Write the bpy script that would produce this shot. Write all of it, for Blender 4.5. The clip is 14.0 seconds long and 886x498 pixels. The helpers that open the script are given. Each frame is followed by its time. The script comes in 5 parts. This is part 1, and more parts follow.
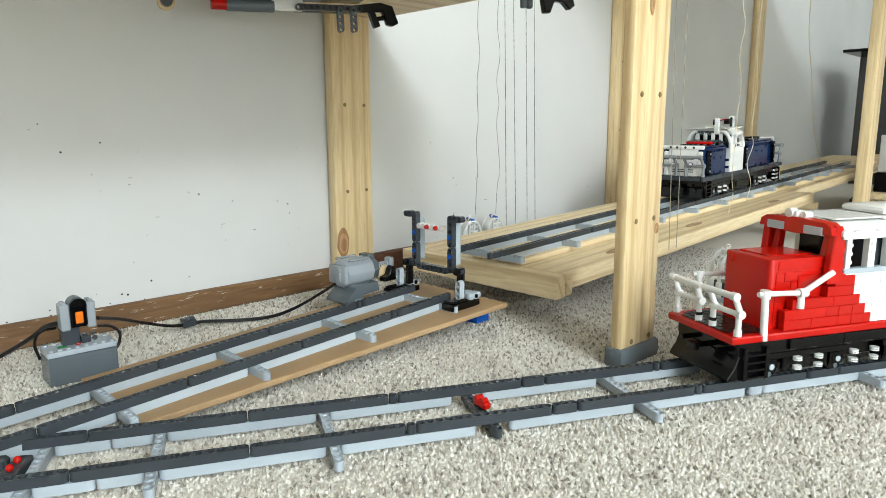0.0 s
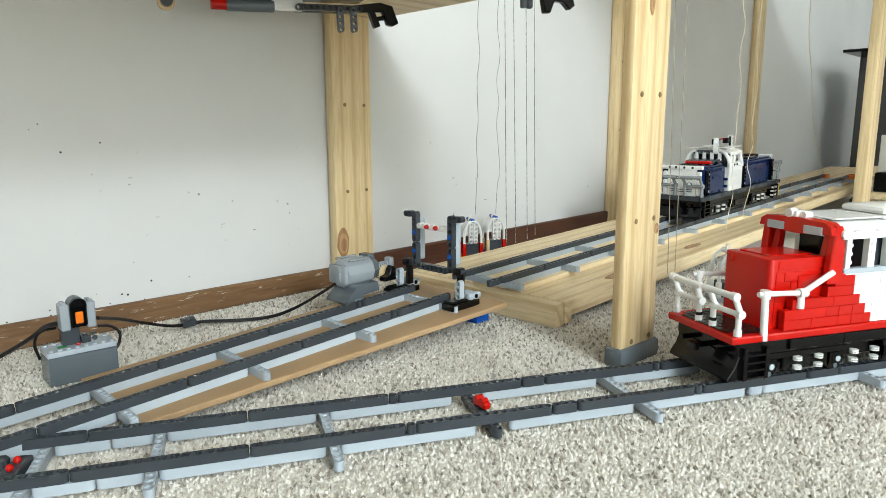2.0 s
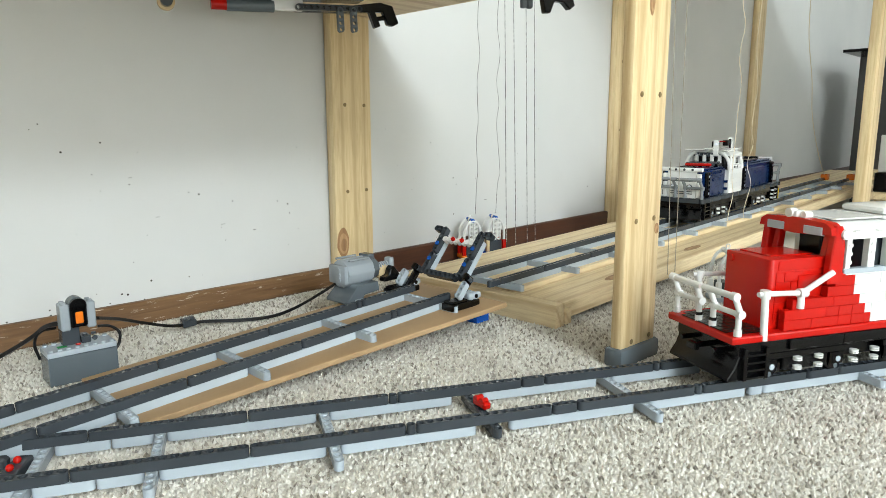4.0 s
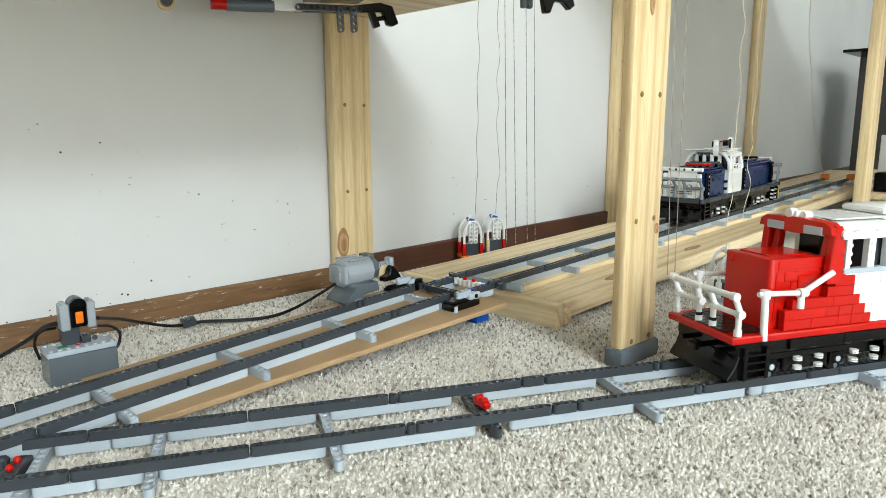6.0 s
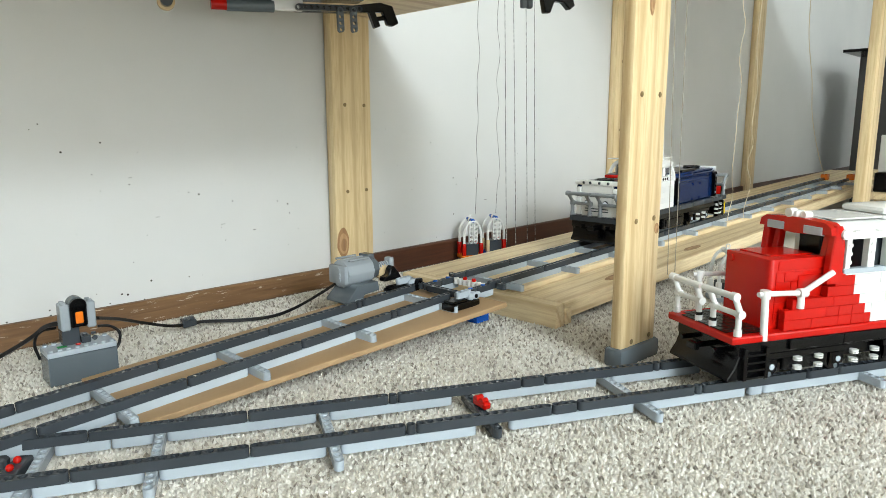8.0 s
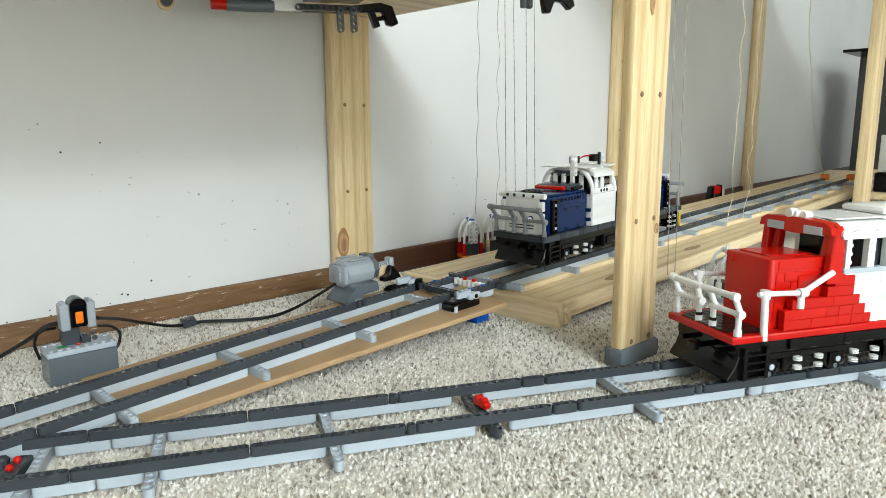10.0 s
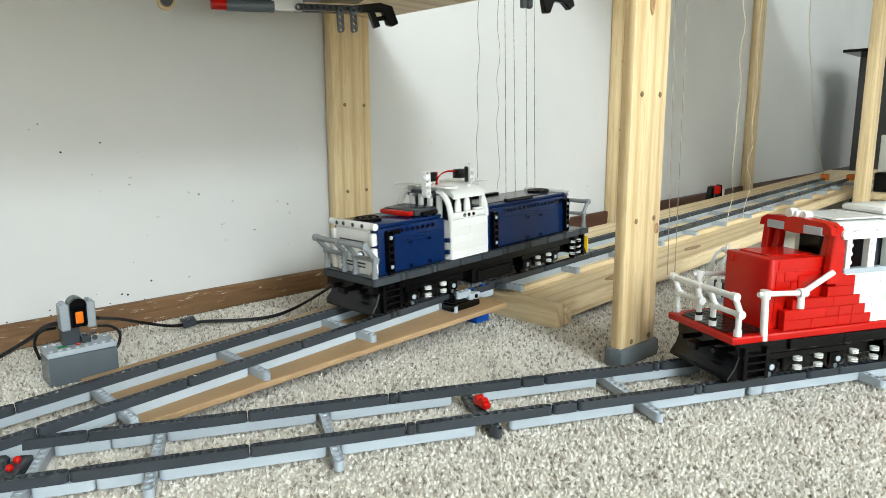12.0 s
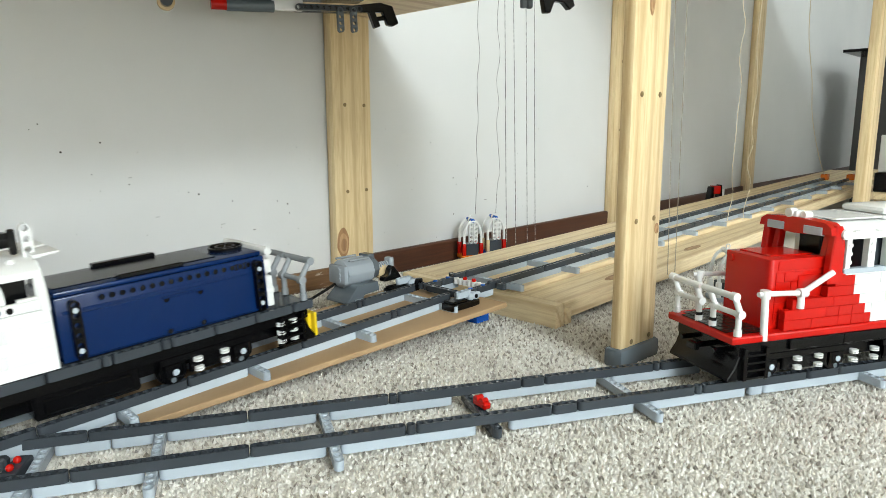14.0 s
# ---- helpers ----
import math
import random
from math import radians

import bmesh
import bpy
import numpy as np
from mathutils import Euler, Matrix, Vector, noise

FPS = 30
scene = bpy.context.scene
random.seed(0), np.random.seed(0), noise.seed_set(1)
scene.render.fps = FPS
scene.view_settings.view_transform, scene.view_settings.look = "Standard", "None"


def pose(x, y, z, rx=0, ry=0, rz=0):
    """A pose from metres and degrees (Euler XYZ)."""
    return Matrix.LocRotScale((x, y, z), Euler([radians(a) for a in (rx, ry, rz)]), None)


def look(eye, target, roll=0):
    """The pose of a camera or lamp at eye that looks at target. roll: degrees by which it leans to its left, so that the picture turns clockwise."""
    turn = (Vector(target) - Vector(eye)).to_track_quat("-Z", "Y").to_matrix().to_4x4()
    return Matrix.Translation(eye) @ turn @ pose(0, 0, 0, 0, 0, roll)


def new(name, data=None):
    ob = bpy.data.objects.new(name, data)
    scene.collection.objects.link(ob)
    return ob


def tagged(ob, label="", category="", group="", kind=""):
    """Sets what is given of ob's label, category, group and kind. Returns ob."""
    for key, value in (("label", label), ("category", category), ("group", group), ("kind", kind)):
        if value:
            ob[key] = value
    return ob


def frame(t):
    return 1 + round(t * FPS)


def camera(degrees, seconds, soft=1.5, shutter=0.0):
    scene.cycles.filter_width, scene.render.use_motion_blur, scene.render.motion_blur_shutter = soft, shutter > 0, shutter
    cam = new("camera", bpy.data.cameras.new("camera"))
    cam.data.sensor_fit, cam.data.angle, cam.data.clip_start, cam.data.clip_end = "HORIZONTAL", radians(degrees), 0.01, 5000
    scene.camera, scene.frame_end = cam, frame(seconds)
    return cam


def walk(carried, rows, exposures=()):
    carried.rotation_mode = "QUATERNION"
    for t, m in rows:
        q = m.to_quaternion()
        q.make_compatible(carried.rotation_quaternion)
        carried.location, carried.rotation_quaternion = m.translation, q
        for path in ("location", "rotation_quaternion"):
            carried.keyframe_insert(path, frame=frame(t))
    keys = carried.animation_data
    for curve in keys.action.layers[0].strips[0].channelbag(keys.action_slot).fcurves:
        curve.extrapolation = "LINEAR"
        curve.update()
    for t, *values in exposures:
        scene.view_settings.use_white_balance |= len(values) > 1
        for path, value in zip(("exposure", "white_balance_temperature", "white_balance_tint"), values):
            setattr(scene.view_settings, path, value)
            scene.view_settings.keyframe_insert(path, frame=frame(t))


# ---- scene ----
cam = camera(67.15, 14.0, 0.5, 0.25)
EYE = (0.12004, -0.48113, 0.24638)
VIEW = look(EYE, (0.41310, 0.45878, 0.07118), -0.16)
walk(cam, [(0.0, VIEW), (14.0, VIEW)], [(0.0, 0.0, 6500, 10), (14.0, 0.0, 6500, 10)])

# ---- light: a white-ceilinged basement room with ceiling panels behind and beside the camera ----
world = bpy.data.worlds.new("room_air")
scene.world = world
world.use_nodes = True
world.node_tree.nodes["Background"].inputs[0].default_value = (0.9, 0.95, 1.0, 1)
world.node_tree.nodes["Background"].inputs[1].default_value = 0.01


def ceiling_lamp(s, o, w, d, watts, colour=(0.90, 1.0, 1.04)):
    data = bpy.data.lights.new("ceiling_light", "AREA")
    data.shape, data.size, data.size_y, data.energy, data.color = "RECTANGLE", w, d, watts, colour
    ob = new("ceiling_light", data)
    ob.matrix_basis = LINE @ pose(s, o, 2.36, 0, 0, 0)
    return ob


# the frame of the ramp, the lift and the wall: x along the wall, y towards it
LINE = Matrix.Translation((0.07247, 0.12524, 0.0)) @ pose(0, 0, 0, 0, 0, 27.6515)
S = 0.008                                    # one stud
WALL = 0.3150                                # baseboard's front
ceiling_lamp(0.2, -1.7, 1.2, 0.6, 5.5)
ceiling_lamp(-0.9, -3.5, 1.4, 1.6, 76)
ceiling_lamp(-1.1, -5.5, 1.4, 1.8, 392)
ceiling_lamp(3.4, -1.6, 1.2, 0.6, 2.5, (0.85, 0.93, 1.0))


# ---- materials ----
class Mat:
    """A node material with short calls."""

    def __init__(self, name, colour=(0.5, 0.5, 0.5), rough=0.5, metal=0.0):
        self.m = bpy.data.materials.new(name)
        self.m.use_nodes = True
        self.t = self.m.node_tree
        self.b = self.t.nodes["Principled BSDF"]
        self.b.inputs["Base Color"].default_value = (*colour, 1)
        self.b.inputs["Roughness"].default_value = rough
        self.b.inputs["Metallic"].default_value = metal

    def node(self, kind, **inputs):
        n = self.t.nodes.new(kind)
        for k, v in inputs.items():
            n.inputs[k.replace("_", " ")].default_value = v
        return n

    def link(self, a, b):
        self.t.links.new(a, b)

    def coords(self, scale=(1, 1, 1), which="Object"):
        c = self.t.nodes.new("ShaderNodeTexCoord")
        mp = self.t.nodes.new("ShaderNodeMapping")
        mp.inputs["Scale"].default_value = scale
        self.link(c.outputs[which], mp.inputs["Vector"])
        return mp.outputs["Vector"]

    def noise(self, scale, detail=3.0, vec=None, rough=0.55, dist=0.0):
        n = self.node("ShaderNodeTexNoise", Scale=scale, Detail=detail, Roughness=rough, Distortion=dist)
        if vec is not None:
            self.link(vec, n.inputs["Vector"])
        return n.outputs["Fac"]

    def ramp(self, fac, *stops):
        r = self.t.nodes.new("ShaderNodeValToRGB")
        e = r.color_ramp.elements
        while len(e) < len(stops):
            e.new(0.5)
        for el, (p, c) in zip(e, stops):
            el.position, el.color = p, (*c, 1)
        self.link(fac, r.inputs["Fac"])
        return r.outputs["Color"]

    def mix(self, fac, a, b, kind="MIX"):
        n = self.t.nodes.new("ShaderNodeMix")
        n.data_type, n.blend_type = "RGBA", kind
        for sock, v in ((n.inputs[0], fac), (n.inputs[6], a), (n.inputs[7], b)):
            if isinstance(v, (int, float)):
                sock.default_value = v
            elif isinstance(v, tuple):
                sock.default_value = (*v, 1)
            else:
                self.link(v, sock)
        return n.outputs[2]

    def colour(self, sock):
        self.link(sock, self.b.inputs["Base Color"])
        return self

    def roughness(self, fac, lo, hi):
        n = self.node("ShaderNodeMapRange", To_Min=lo, To_Max=hi)
        self.link(fac, n.inputs["Value"])
        self.link(n.outputs["Result"], self.b.inputs["Roughness"])
        return self

    def bump(self, fac, strength, dist=0.001):
        n = self.node("ShaderNodeBump", Strength=strength, Distance=dist)
        self.link(fac, n.inputs["Height"])
        if self.b.inputs["Normal"].is_linked:
            self.link(self.b.inputs["Normal"].links[0].from_socket, n.inputs["Normal"])
        self.link(n.outputs["Normal"], self.b.inputs["Normal"])
        return self


def plastic(name, colour, rough=0.15):
    """Moulded toy-brick plastic: glossy, with faint handling dust and scratches and a shade of its own per piece."""
    m = Mat(name, colour, rough)
    m.b.inputs["Specular IOR Level"].default_value = 0.3
    vec = m.coords((1, 1, 1))
    dust = m.noise(35, 4, vec)
    info = m.t.nodes.new("ShaderNodeObjectInfo")
    own = m.ramp(info.outputs["Random"], (0.0, (0.9, 0.9, 0.9)), (1.0, (1.0, 1.0, 1.0)))
    pale = tuple(min(1, c * 1.08 + 0.002) for c in colour)
    base = m.mix(m.ramp(dust, (0.45, (0, 0, 0)), (0.8, (0.6, 0.6, 0.6))), colour, pale)
    m.colour(m.mix(1.0, base, own, "MULTIPLY"))
    fine = m.noise(900, 2, m.coords((1, 1, 0.3)))
    m.roughness(m.mix(0.5, dust, fine), rough - 0.06, rough + 0.14)
    m.bump(fine, 0.05, 0.0002)
    return m.m


def pine(name, axis, light=(0.74, 0.585, 0.34), dark=(0.42, 0.24, 0.085), rough=0.5):
    """Planed pine with growth rings stretched along one axis, knots and pores."""
    m = Mat(name, light, rough)
    sc = [34.0, 34.0, 34.0]
    sc[axis] = 2.2
    vec = m.coords(tuple(sc))
    info = m.t.nodes.new("ShaderNodeObjectInfo")
    shift = m.t.nodes.new("ShaderNodeVectorMath")
    shift.operation = "ADD"
    comb = m.t.nodes.new("ShaderNodeCombineXYZ")
    mul = m.t.nodes.new("ShaderNodeMath")
    mul.operation = "MULTIPLY"
    mul.inputs[1].default_value = 40.0
    m.link(info.outputs["Random"], mul.inputs[0])
    for i in range(3):
        m.link(mul.outputs[0], comb.inputs[i])
    m.link(vec, shift.inputs[0])
    m.link(comb.outputs[0], shift.inputs[1])
    vec = shift.outputs[0]
    wave = m.node("ShaderNodeTexWave", Scale=0.55, Distortion=7.0, Detail=3.0, Detail_Scale=0.6)
    wave.wave_type, wave.rings_direction = "RINGS", "XYZ"[axis]
    m.link(vec, wave.inputs["Vector"])
    grain = m.noise(9, 5, vec, 0.65)
    broad = m.noise(0.5, 2, vec)
    rings = m.ramp(wave.outputs["Fac"], (0.0, light), (0.7, tuple(0.92 * a + 0.08 * b for a, b in zip(light, dark))), (1.0, tuple(0.50 * a + 0.50 * b for a, b in zip(light, dark))))
    c = m.mix(m.ramp(grain, (0.42, (0, 0, 0)), (0.72, (0.5, 0.5, 0.5))), rings, dark)
    c = m.mix(m.ramp(broad, (0.35, (0, 0, 0)), (0.75, (0.4, 0.4, 0.4))), c, tuple(min(1, x * 1.15) for x in light))
    m.colour(c)
    m.roughness(grain, rough - 0.1, rough + 0.15)
    m.bump(wave.outputs["Fac"], 0.08, 0.0006)
    m.bump(grain, 0.12, 0.0004)
    return m.m


def wall_paint():
    m = Mat("white_wall_paint", (0.8, 0.8, 0.8), 0.55)
    vec = m.coords()
    broad, roller = m.noise(2.3, 4, vec), m.noise(160, 3, vec)
    scuff = m.noise(14, 6, m.coords((1, 1, 0.35)), 0.7)
    c = m.ramp(broad, (0.3, (0.63, 0.635, 0.625)), (0.7, (0.70, 0.70, 0.69)))
    c = m.mix(m.ramp(scuff, (0.66, (0, 0, 0)), (0.8, (0.25, 0.25, 0.25))), c, (0.62, 0.6, 0.56))
    m.colour(c)
    m.roughness(broad, 0.42, 0.62)
    m.bump(roller, 0.18, 0.0008)
    m.bump(scuff, 0.1, 0.001)
    return m.m


def carpet_mat(name, island=False):
    m = Mat(name, (0.6, 0.55, 0.48), 0.95)
    vec = m.coords()
    if island:
        geo = m.t.nodes.new("ShaderNodeNewGeometry")
        pick = geo.outputs["Random Per Island"]
    else:
        pick = m.noise(260, 3, vec)
    c = m.ramp(pick, (0.0, (0.17, 0.145, 0.115)), (0.2, (0.50, 0.46, 0.39)), (0.55, (0.74, 0.705, 0.63)), (1.0, (0.88, 0.86, 0.80)))
    broad = m.noise(5, 3, vec)
    c = m.mix(m.ramp(broad, (0.35, (0, 0, 0)), (0.75, (0.3, 0.3, 0.3))), c, (0.60, 0.55, 0.48))
    m.colour(c)
    m.b.inputs["Sheen Weight"].default_value = 0.15
    m.bump(m.noise(420, 3, vec), 0.6, 0.003)
    return m.m


def stained_board():
    m = Mat("stained_brown_baseboard", (0.2, 0.1, 0.05), 0.45)
    vec = m.coords((3, 30, 60))
    grain = m.noise(3, 5, vec, 0.65)
    c = m.ramp(grain, (0.3, (0.055, 0.019, 0.010)), (0.7, (0.115, 0.042, 0.021)))
    m.colour(c)
    m.roughness(grain, 0.32, 0.6)
    m.bump(grain, 0.15, 0.0006)
    return m.m


def worn_board():
    """The lighter, scuffed stretch of baseboard, its stain rubbed through along the top."""
    m = Mat("worn_brown_baseboard", (0.3, 0.18, 0.09), 0.5)
    vec = m.coords((4, 30, 70))
    grain = m.noise(3, 5, vec, 0.65)
    c = m.ramp(grain, (0.3, (0.12, 0.058, 0.022)), (0.7, (0.23, 0.125, 0.054)))
    chips = m.noise(24, 6, m.coords((1.6, 3, 9)), 0.75)
    c = m.mix(m.ramp(chips, (0.60, (0, 0, 0)), (0.66, (0.85, 0.85, 0.85))), c, (0.66, 0.58, 0.47))
    m.colour(c)
    m.roughness(grain, 0.4, 0.7)
    m.bump(grain, 0.15, 0.0006)
    return m.m


def fibreboard():
    m = Mat("brown_fibreboard", (0.45, 0.3, 0.17), 0.6)
    vec = m.coords()
    a, b = m.noise(6, 4, vec), m.noise(420, 3, vec)
    streak = m.noise(20, 4, m.coords((1, 12, 1)))
    c = m.ramp(a, (0.3, (0.34, 0.215, 0.105)), (0.7, (0.43, 0.285, 0.15)))
    c = m.mix(m.ramp(streak, (0.5, (0, 0, 0)), (0.8, (0.3, 0.3, 0.3))), c, (0.33, 0.2, 0.1))
    m.colour(c)
    m.roughness(a, 0.45, 0.7)
    m.bump(b, 0.1, 0.0003)
    return m.m


PAINT, CARPET, TUFT = wall_paint(), carpet_mat("beige_carpet_backing"), carpet_mat("beige_carpet_tufts", True)
PALE = (0.82, 0.675, 0.43)
PINE_X, PINE_Y, PINE_Z = pine("pine_lengthwise", 0, PALE), pine("pine_crosswise", 1, PALE), pine("pine_upright", 2)
BASE_DARK, BASE_WORN, FIBRE = stained_board(), worn_board(), fibreboard()
DARK = plastic("dark_grey_plastic", (0.048, 0.056, 0.065))
LIGHT = plastic("light_bluish_grey_plastic", (0.42, 0.475, 0.525))
MID = plastic("mid_grey_plastic", (0.11, 0.132, 0.148))
BLACK = plastic("black_plastic", (0.0025, 0.0025, 0.003))
WHITE = plastic("white_plastic", (0.80, 0.80, 0.78))
RED = plastic("red_plastic", (0.53, 0.007, 0.003))
BLUE = plastic("dark_blue_plastic", (0.0022, 0.0165, 0.078))
BRIGHT_BLUE = plastic("bright_blue_plastic", (0.01, 0.09, 0.42))
ORANGE = plastic("orange_plastic", (0.85, 0.2, 0.015))
YELLOW = plastic("yellow_plastic", (0.85, 0.6, 0.02))
TAN = plastic("tan_plastic", (0.62, 0.47, 0.27))
GREEN = plastic("green_plastic", (0.02, 0.28, 0.07))
RUBBER = plastic("black_rubber", (0.0025, 0.0025, 0.003), 0.45)
CHROME = Mat("bright_metal", (0.75, 0.75, 0.76), 0.2, 1.0).m
SCREW = Mat("dull_brass_screw", (0.30, 0.22, 0.10), 0.4, 0.9).m
LIFT_THREAD = Mat("tan_thread", (0.34, 0.30, 0.24), 0.8).m


def twisted_thread():
    m = Mat("speckled_thread", (0.3, 0.3, 0.3), 0.8)
    m.colour(m.ramp(m.noise(260, 3, m.coords((1, 1, 1))), (0.42, (0.03, 0.03, 0.035)), (0.62, (0.5, 0.5, 0.48))))
    return m.m


THREAD = twisted_thread()
WIRE = Mat("cream_wire", (0.72, 0.62, 0.45), 0.5).m
STONE = plastic("stone_grey_plastic", (0.32, 0.355, 0.385))
RAIL_GREY = plastic("railing_grey_plastic", (0.27, 0.29, 0.305))
LENS = Mat("white_headlight", (0.9, 0.93, 1.0), 0.15).m
NAIL_HOLE = Mat("nail_hole_dark", (0.05, 0.042, 0.035), 0.9).m
HOLE = Mat("bored_wood", (0.22, 0.14, 0.07), 0.8).m


# ---- mesh helpers ----
def box(bm, x0, x1, y0, y1, z0, z1, bevel=0.0, m=None, seg=1):
    """A bevelled box between two corners, turned by m."""
    r = bmesh.ops.create_cube(bm, size=1.0)
    mat = Matrix.Translation(((x0 + x1) / 2, (y0 + y1) / 2, (z0 + z1) / 2)) @ Matrix.Diagonal((abs(x1 - x0), abs(y1 - y0), abs(z1 - z0), 1))
    bmesh.ops.transform(bm, matrix=mat, verts=r["verts"])
    verts = r["verts"]
    if bevel:
        edges = list({e for v in verts for e in v.link_edges})
        faces = bmesh.ops.bevel(bm, geom=edges, offset=bevel, segments=seg, affect="EDGES", profile=0.5)["faces"]
        verts = list({v for f in faces for v in f.verts} | {v for v in verts if v.is_valid})
    if m is not None:
        bmesh.ops.transform(bm, matrix=m, verts=verts)
    return bm


def rod(bm, a, b, r, n=12, r2=None):
    """A capped round bar from a to b."""
    a, b = Vector(a), Vector(b)
    d = b - a
    made = bmesh.ops.create_cone(bm, cap_ends=True, segments=n, radius1=r, radius2=r if r2 is None else r2, depth=d.length)
    bmesh.ops.transform(bm, matrix=Matrix.Translation((a + b) / 2) @ d.to_track_quat("Z", "Y").to_matrix().to_4x4(), verts=made["verts"])
    return bm


def ball(bm, c, r, n=8):
    made = bmesh.ops.create_uvsphere(bm, u_segments=n, v_segments=max(4, n // 2 + 1), radius=r)
    bmesh.ops.translate(bm, verts=made["verts"], vec=c)
    return bm


def prism(bm, outline, y0, y1, bevel=0.0):
    """A side outline of (x, z) points drawn out across y."""
    front = [bm.verts.new((x, y0, z)) for x, z in outline]
    back = [bm.verts.new((x, y1, z)) for x, z in outline]
    n = len(outline)
    faces = [bm.faces.new(front), bm.faces.new(back[::-1])]
    faces += [bm.faces.new((front[i], back[i], back[(i + 1) % n], front[(i + 1) % n])) for i in range(n)]
    bmesh.ops.recalc_face_normals(bm, faces=faces)
    if bevel:
        bmesh.ops.bevel(bm, geom=list({e for f in faces for e in f.edges}), offset=bevel, segments=1, affect="EDGES", profile=0.5)
    return bm


def tube(bm, path, r, n=6):
    """A round cord along points."""
    path = [Vector(p) for p in path]
    rings = []
    for i, p in enumerate(path):
        d = (path[min(i + 1, len(path) - 1)] - path[max(i - 1, 0)]).normalized()
        q = d.to_track_quat("Z", "Y")
        rings.append([bm.verts.new(p + q @ Vector((r * math.cos(2 * math.pi * k / n), r * math.sin(2 * math.pi * k / n), 0))) for k in range(n)])
    for a, b in zip(rings, rings[1:]):
        for k in range(n):
            bm.faces.new((a[k], a[(k + 1) % n], b[(k + 1) % n], b[k]))
    bm.faces.new(rings[0][::-1])
    bm.faces.new(rings[-1])
    return bm


def smooth_path(points, steps=6):
    """Points along a Catmull-Rom line through the given ones."""
    p = [Vector(q) for q in points]
    p = [2 * p[0] - p[1]] + p + [2 * p[-1] - p[-2]]
    out = []
    for a, b, c, d in zip(p, p[1:], p[2:], p[3:]):
        for k in range(steps):
            t = k / steps
            out.append(0.5 * (2 * b + (c - a) * t + (2 * a - 5 * b + 4 * c - d) * t * t + (3 * b - a - 3 * c + d) * t ** 3))
    return out + [p[-2]]


def mesh_of(name, bm, material, smooth=False):
    me = bpy.data.meshes.new(name)
    bm.normal_update()
    bm.to_mesh(me)
    bm.free()
    if smooth:
        for f in me.polygons:
            f.use_smooth = True
        me.set_sharp_from_angle(angle=radians(35))
    me.materials.append(material)
    return me


def part(name, bm, material, parent, label="", m=None, smooth=True):
    """Links a bmesh as one mesh object under a thing or a part."""
    ob = new(name, mesh_of(name, bm, material, smooth) if isinstance(bm, bmesh.types.BMesh) else bm)
    ob.parent = parent
    if m is not None:
        ob.matrix_basis = m
    return tagged(ob, label)


def thing(name, label, category, m=None, group="", kind=""):
    ob = new(name)
    ob.empty_display_size = 0.02
    if m is not None:
        ob.matrix_basis = m
    return tagged(ob, label, category, group, kind)


def solid(name, bm, material, label, category, m=None, group="", kind="", smooth=True):
    ob = new(name, mesh_of(name, bm, material, smooth))
    if m is not None:
        ob.matrix_basis = m
    return tagged(ob, label, category, group, kind)


BM = bmesh.new
BEAMS = {}


def beam(length, material, width=0.0076, height=0.0078):
    """A studless beam with round ends and counterbored holes along z; it starts at x = 0 and lies on z = 0. One mesh for each length and plastic."""
    key = (length, material.name)
    if key in BEAMS:
        return BEAMS[key]
    n, w, h = 12, width / 2, height
    verts, faces = [], []

    def ring(points):
        start = len(verts)
        verts.extend(points)
        return [start + i for i in range(len(points))]

    for c in range(length):
        cx = (c + 0.5) * S
        first, last = c == 0, c == length - 1
        outer, holes = [], []
        for k in range(n):
            a = 2 * math.pi * (k + 0.5) / n
            x, y = math.cos(a), math.sin(a)
            if (x < 0 and first) or (x > 0 and last):
                r = w / max(1e-6, 1.0)
                outer.append((cx + x * r, y * r))
            else:
                f = min(S / 2 / abs(x), w / abs(y))
                corner = k in (1, 4, 7, 10)
                outer.append((cx + math.copysign(S / 2, x), math.copysign(w, y)) if corner else (cx + x * f, y * f))
            holes.append((x, y))
        top = ring([(x, y, h) for x, y in outer])
        low = ring([(x, y, 0) for x, y in outer])
        rim = ring([(cx + x * 0.0031, y * 0.0031, h) for x, y in holes])
        step = ring([(cx + x * 0.0031, y * 0.0031, h - 0.0009) for x, y in holes])
        lip = ring([(cx + x * 0.0024, y * 0.0024, h - 0.0009) for x, y in holes])
        end = ring([(cx + x * 0.0024, y * 0.0024, 0) for x, y in holes])
        for k in range(n):
            j = (k + 1) % n
            faces += [(top[k], top[j], rim[j], rim[k]), (rim[k], rim[j], step[j], step[k]), (step[k], step[j], lip[j], lip[k]), (lip[k], lip[j], end[j], end[k]), (low[j], low[k], end[k], end[j])]
            (ax, ay), (bx, by) = outer[k], outer[j]
            inner_joint = (abs(ax - cx - S / 2) < 1e-6 and abs(bx - cx - S / 2) < 1e-6) or (abs(ax - cx + S / 2) < 1e-6 and abs(bx - cx + S / 2) < 1e-6)
            if not inner_joint:
                faces.append((top[j], top[k], low[k], low[j]))
    me = bpy.data.meshes.new("beam")
    me.from_pydata(verts, [], faces)
    bm = bmesh.new()
    bm.from_mesh(me)
    bmesh.ops.remove_doubles(bm, verts=bm.verts[:], dist=1e-6)
    bmesh.ops.recalc_face_normals(bm, faces=bm.faces[:])
    bm.to_mesh(me)
    bm.free()
    for f in me.polygons:
        f.use_smooth = True
    me.set_sharp_from_angle(angle=radians(32))
    me.materials.append(material)
    BEAMS[key] = me
    return me


